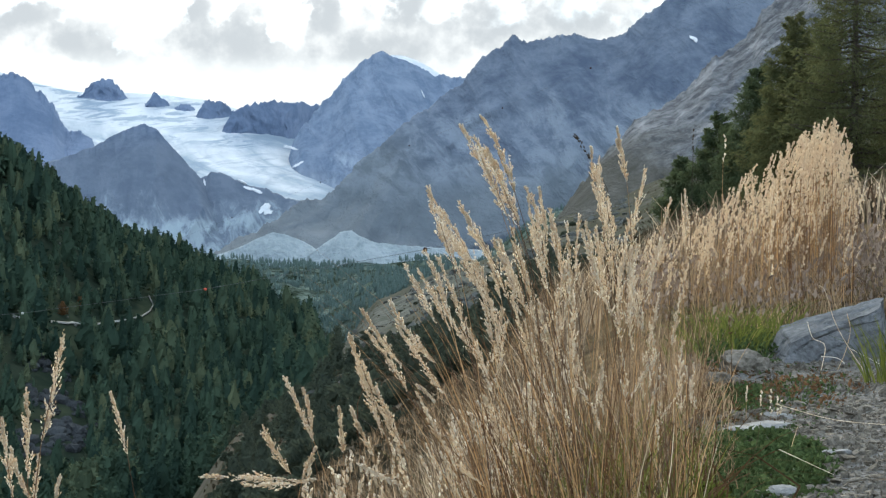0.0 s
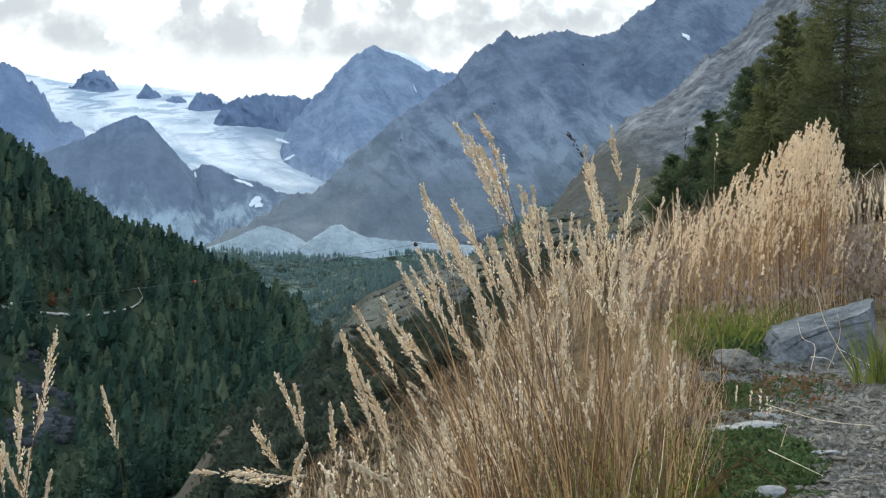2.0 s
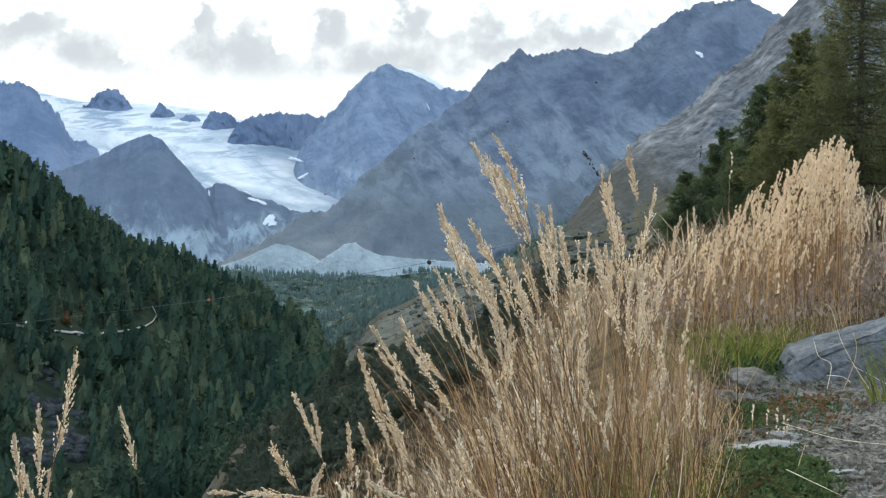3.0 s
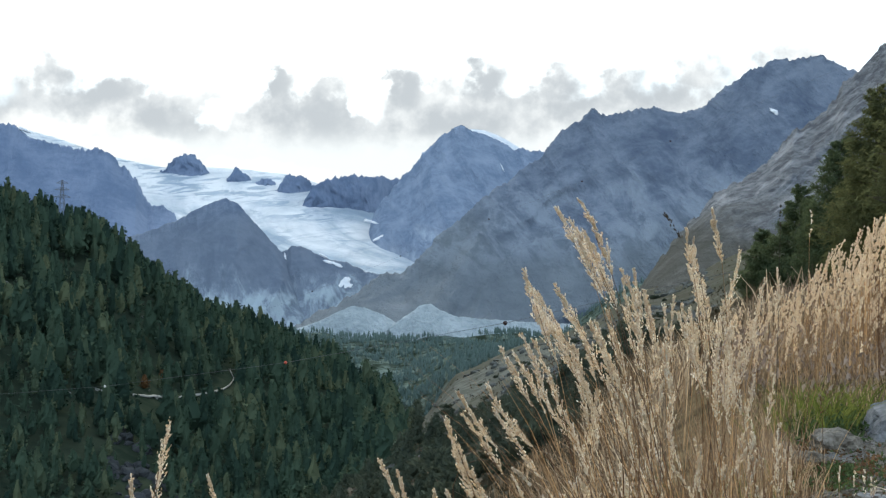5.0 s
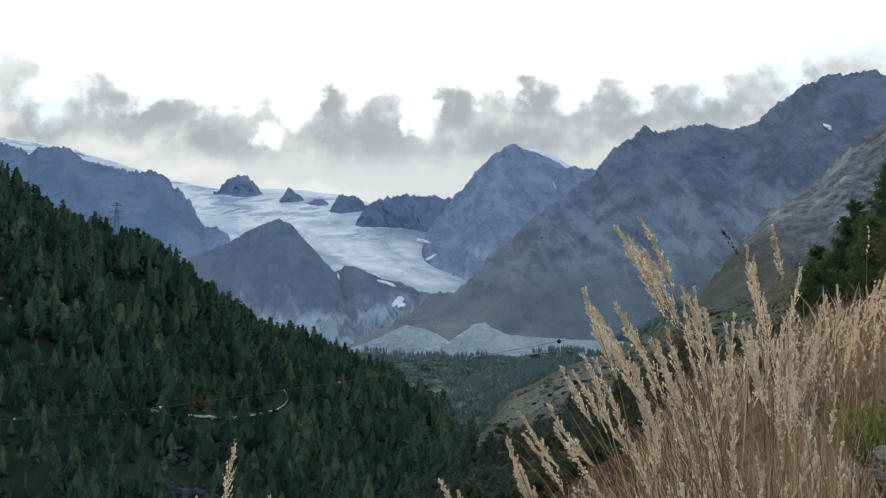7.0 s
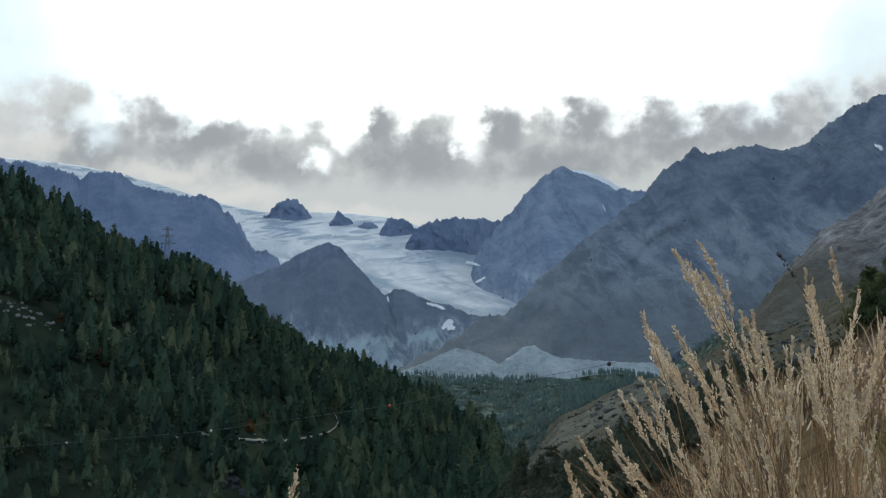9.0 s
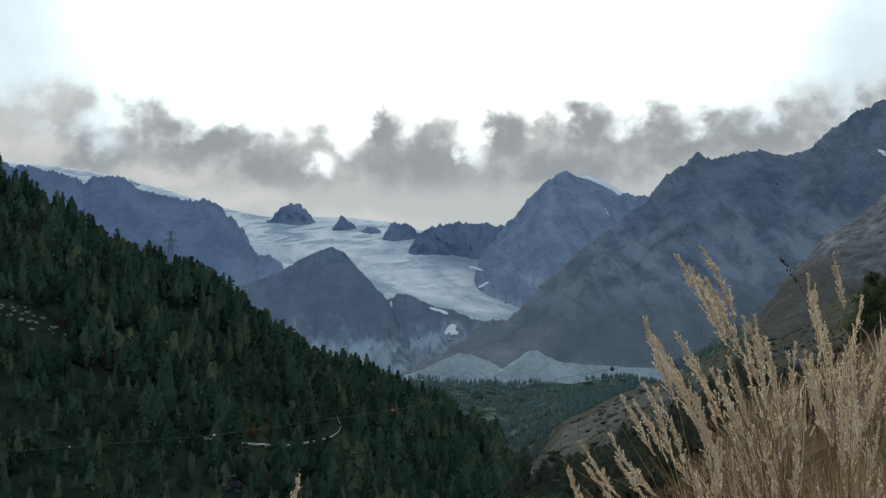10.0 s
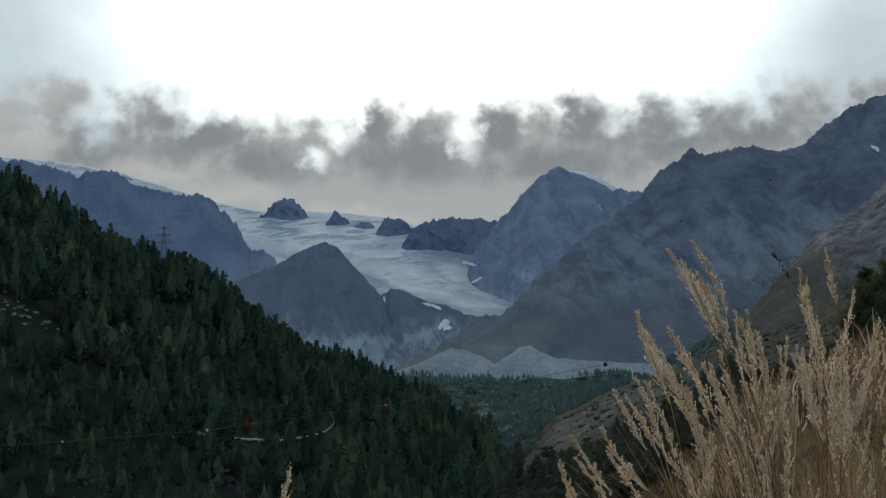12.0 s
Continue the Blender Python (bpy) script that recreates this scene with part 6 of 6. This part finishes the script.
def leaf_mat(name, az0, az1, d0, d1, n, height, size, mat, label, rng, shape=1.0):
    """Low creeping plants: small upright sprigs with leaves."""
    az, d, root = plot(n, az0, az1, d0, d1, rng)
    ca, cd = (az0 + az1) / 2, (d0 + d1) / 2
    rim = ((az - ca) / (az1 - az0) * 2) ** 2 + ((d - cd) / (d1 - d0) * 2) ** 2
    lump = fbm(root[:, 0] * 9, root[:, 1] * 9, 51, 3)
    keep = rim + 0.9 * lump * shape < 0.95
    root, rim, lump = root[keep], rim[keep], lump[keep]
    m = len(root)
    dome = height * np.clip(1 - rim, 0.15, 1) * (0.75 + 0.9 * lump)
    c = root + np.stack([0.015 * rng.normal(size=m), 0.015 * rng.normal(size=m), np.maximum(dome * rng.uniform(0.3, 1.0, m), 0.006)], -1)
    along = rng.normal(size=(m, 3)) * [1, 1, 0.5] + [0, 0, 0.9]
    s = size * rng.uniform(0.6, 1.4, m)
    v, f = sprays(c, along, s, s * 0.22, rng)
    return tagged(new(name, mesh_from(name, v, f, mat, smooth=False)), label, "plant", kind="stuff")


def build_verge():
    rng = np.random.default_rng(55)
    for az, d, h in ((8.3, 8.7, 0.18), (8.9, 8.9, 0.22), (9.5, 9.0, 0.22), (10.1, 9.1, 0.2), (8.6, 9.2, 0.22), (9.3, 8.6, 0.17), (10.5, 9.0, 0.14)):
        green_tuft(az, d, 55, h * 0.9, 0.24, rng)
    green_tuft(13.9, 7.6, 90, 0.26, 0.1, rng)
    leaf_mat("mat_plant", 7.2, 12.6, 4.5, 6.3, 11000, 0.075, 0.024, M_MAT_PLANT, "low dark green creeping plant on the gravel", rng, 2.0)
    leaf_mat("mat_plant", 8.0, 10.4, 6.5, 7.8, 2500, 0.05, 0.018, M_MAT_PLANT, "thin greenish creeping plant on the verge", rng)
    leaf_mat("rust_plant", 8.6, 13.6, 6.6, 8.3, 800, 0.06, 0.024, M_RUST, "rust-red low plants in front of the boulder", rng, 2.4)
    leaf_mat("verge_plant", 8.2, 13.0, 6.4, 8.4, 3200, 0.04, 0.02, M_MAT_PLANT, "small green plants among rusty leaves", rng, 2.6)
    leaf_mat("mat_plant", 7.6, 11.2, 8.2, 9.4, 3200, 0.09, 0.03, M_MAT_PLANT, "dark green low plants behind the boulder", rng, 1.4)
    leaf_mat("leaf_litter", 7.0, 10.6, 6.2, 8.6, 3600, 0.03, 0.026, M_LITTER, "dead brown leaves and twigs on the verge", rng, 1.6)
    leaf_mat("rust_plant", 7.4, 9.0, 4.3, 5.0, 1600, 0.08, 0.024, M_GREEN, "yellow-green low plants by the reed grass", rng, 1.3)


build_reeds()
build_undergrowth()
build_stones()
build_verge()
build_chips()


# ---- bushes on the far bank ----
def build_bushes():
    rng = np.random.default_rng(66)
    models = []
    for k in range(5):
        n = 210
        p = unit(rng.normal(size=(n, 3))) * np.array([1.0, 1.0, 0.8]) * rng.uniform(0.45, 1.0, (n, 1))
        p *= 1 + 0.4 * fbm(p[:, :1] * 2 + 3 * k, p[:, 1:2] * 2, k, 3)
        p[:, 2] = np.abs(p[:, 2]) * 0.9
        s = rng.uniform(0.16, 0.36, n)
        models.append(mesh_from("bush", *sprays(p, p + [0, 0, 0.5], s, s * 0.4, rng), M_JUNIPER, smooth=False))
    for i in range(420):
        az = rng.uniform(-7.0, 5.5)
        r = math.exp(rng.uniform(math.log(150), math.log(1000)))
        if i % 3 == 0:
            az, r = rng.uniform(-7.2, 3.0), rng.uniform(70, 215)
        if az < -4.5 and r > 300:
            continue
        x, y = r * math.sin(radians(az)), r * math.cos(radians(az))
        if float(fbm(x / 40, y / 40, 71, 3)) < (-0.08 if r > 240 else -0.22):
            continue
        ob = tagged(new("bush", models[rng.integers(5)]), "dark green juniper bush on the rubble slope", "bush", "bushes of the rubble slope")
        s = rng.uniform(0.9, 2.2) * (1 + 0.6 * (r > 500)) * (0.8 if r < 240 else 1)
        ob.matrix_basis = pose(x, y, float(ground_z(x, y)) - 0.15, 0, 0, rng.uniform(0, 360)) @ Matrix.Diagonal((s * rng.uniform(0.9, 1.5), s, s * rng.uniform(0.7, 1.1), 1))


build_bushes()


def build_saplings():
    """Young conifers scattered over the brown slope across the gully."""
    rng = np.random.default_rng(68)
    kinds = [tree_meshes(4, 620 + k, 520, M_JUNIPER, spread=w, low=0.02, airy=0.2, tuft=0.06, tiers=7) for k, w in enumerate((0.26, 0.34, 0.42))]
    for i in range(130):
        az, r = rng.uniform(-6.8, 3.5), rng.uniform(95, 235)
        x, y = r * math.sin(radians(az)), r * math.cos(radians(az))
        if float(fbm(x / 30, y / 30, 73, 3)) < -0.05:
            continue
        t = tree_thing(*kinds[int(rng.integers(3))], "young dark green conifer on the brown slope", "young conifers of the slope", "young_conifer")
        s = rng.uniform(0.35, 1.0)
        t.matrix_basis = pose(x, y, float(ground_z(x, y)) - 0.05, 0, 0, rng.uniform(0, 360)) @ Matrix.Diagonal((s * rng.uniform(0.9, 1.3), s, s, 1))
    t = tree_thing(*kinds[0], "lone young conifer standing on the edge of the slope", "", "young_conifer")
    x, y = 214 * math.sin(radians(-3.33)), 214 * math.cos(radians(-3.33))
    t.matrix_basis = pose(x, y, float(ground_z(x, y)) - 0.05) @ Matrix.Scale(1.35, 4)


build_saplings()


def build_rubble():
    """Boulders and scree on the slope across the gully."""
    rng = np.random.default_rng(77)
    n = 6500
    az = rng.uniform(-5.0, 6.0, n)
    d = np.exp(rng.uniform(math.log(180), math.log(1300), n))
    x, y = d * np.sin(np.radians(az)), d * np.cos(np.radians(az))
    keep = fbm(x / 45, y / 45, 88, 4) > -0.02
    x, y, d = x[keep], y[keep], d[keep]
    n = len(x)
    bm = bmesh.new()
    bmesh.ops.create_icosphere(bm, subdivisions=1, radius=1.0)
    ball, tris = np.array([v.co for v in bm.verts]), np.array([[v.index for v in f.verts] for f in bm.faces])
    bm.free()
    s = (0.2 + 1.1 * rng.random((n, 1, 1)) ** 3) * (0.7 + d[:, None, None] / 700)
    v = ball[None] * (1 + 0.28 * rng.normal(size=(n, len(ball), 1))) * s * [1.2, 1.0, 0.75]
    v = v + np.stack([x, y, ground_z(x, y)], -1)[:, None]
    f = (tris[None] + np.arange(n)[:, None, None] * len(ball)).reshape(-1, 3)
    tagged(new("rubble", mesh_from("rubble", v.reshape(-1, 3), f, M_RUBBLE, smooth=False)), "grey boulders and scree on the slope", "rubble", kind="stuff")


build_rubble()


def build_tussocks():
    """Heather, grass and dwarf shrubs that roughen the slopes across the gully."""
    rng = np.random.default_rng(91)
    n = 26000
    az = rng.uniform(-7.5, 15.0, n)
    d = np.exp(rng.uniform(math.log(18), math.log(1300), n))
    keep = (d < 240) | (az > -4.3)
    az, d = az[keep], d[keep]
    n = len(az)
    x, y = d * np.sin(np.radians(az)), d * np.cos(np.radians(az))
    s = (0.10 + 0.30 * rng.random(n) ** 2) * (0.5 + np.sqrt(d) / 11)
    c = np.stack([x, y, ground_z(x, y) + 0.22 * s], -1)
    along = rng.normal(size=(n, 3)) * [0.9, 0.9, 0.3] + [0, 0, 1.0]
    v, f = sprays(c, along, s, s * rng.uniform(0.3, 0.6, n), rng)
    tagged(new("slope_tussocks", mesh_from("slope_tussocks", v, f, M_TUSSOCK, smooth=False)), "brown and olive tussocks and dwarf shrubs on the slopes", "plant", kind="stuff")


build_tussocks()


# ---- power line and cableway ----
def bar(a, b, r):
    return limb(a, b, r, r, 4)


def build_pylon():
    az, d, h = -14.45, 1090.0, 36.0
    x, y = d * math.sin(radians(az)), d * math.cos(radians(az))
    root = tagged(new("pylon"), "grey steel lattice pylon above the treetops", "pylon")
    root.location = on_ground(x, y)
    legs, cross = [], []
    w = lambda z: 2.6 * (1 - z / h) + 0.35
    corners = ((-1, -1), (1, -1), (1, 1), (-1, 1))
    for i, (a, b) in enumerate(corners):
        v, f = bar((a * w(0), b * w(0), -1), (a * w(h), b * w(h), h), 0.11)
        part("leg", mesh_from("leg", v, f, M_STEEL), root)
        a2, b2 = corners[(i + 1) % 4]
        for k in range(9):
            z0, z1 = k * h / 9, (k + 1) * h / 9
            cross.append(bar((a * w(z0), b * w(z0), z0), (a2 * w(z1), b2 * w(z1), z1), 0.06))
            cross.append(bar((a2 * w(z0), b2 * w(z0), z0), (a * w(z1), b * w(z1), z1), 0.06))
    part("bracing", mesh_from("bracing", *stack_meshes(cross), M_STEEL), root)
    for z, s in ((h * 0.72, 5.2), (h * 0.84, 4.4), (h * 0.95, 3.4)):
        pieces = [bar((-s, 0, z), (s, 0, z), 0.17), bar((-s, 0, z), (0, 0, z + 1.6), 0.12), bar((s, 0, z), (0, 0, z + 1.6), 0.12)]
        part("crossarm", mesh_from("crossarm", *stack_meshes(pieces), M_STEEL), root)


def sphere_mesh(name, radius, mat):
    bm = bmesh.new()
    bmesh.ops.create_uvsphere(bm, u_segments=14, v_segments=9, radius=radius)
    for f in bm.faces:
        f.smooth = True
    me = bpy.data.meshes.new(name)
    bm.to_mesh(me)
    bm.free()
    me.materials.append(mat)
    return me


def build_cable(points, balls, thick, label):
    p = np.array([polar(*q) for q in points])
    s = np.linspace(0, len(p) - 1, 60)
    line = np.stack([np.interp(s, np.arange(len(p)), p[:, k]) for k in range(3)], -1)
    cable = new("cable", mesh_from("cable", *tube(line, np.full(60, thick)), M_STEEL))
    tagged(cable, label, "cable")
    for az, el, d, me in balls:
        ob = tagged(new("marker_ball", me), "round aircraft warning ball threaded on a cable", "marker ball", "warning balls")
        ob.location = polar(az, el, d)


def build_cables():
    dark, red, white = (sphere_mesh("marker_ball", 0.33, m) for m in (M_BALL_DARK, M_BALL_RED, M_BALL_WHITE))
    # the nearest ball stands in silhouette; that shade is put into its colour
    big = sphere_mesh("marker_ball", 0.36, M_BALL_DARK)
    one = [
    (-22.50, -3.45, 640), (-17.49, -3.15, 560), (-13.06, -2.82, 480), (-7.47, -2.06, 390), (-0.56, -0.75, 290), (7.04, 1.05, 215), (16.98, 3.89, 150), 
]
    balls = [(*one[1], white), (*one[2], white), (*one[3], red), (*one[4], big)]
    build_cable(one, balls, 0.035, "thin steel cable with warning balls across the valley")
    two = [
    (-10.97, -1.60, 960), (-6.66, 0.19, 860), (-3.89, 1.33, 800), (-1.10, 2.53, 740), (1.83, 3.74, 690), (4.60, 5.01, 640), (10.15, 7.37, 560), 
]
    build_cable(two, [(*q, dark) for q in two[1:6]], 0.02, "thin overhead cable with small dark warning balls")


build_pylon()
build_cables()
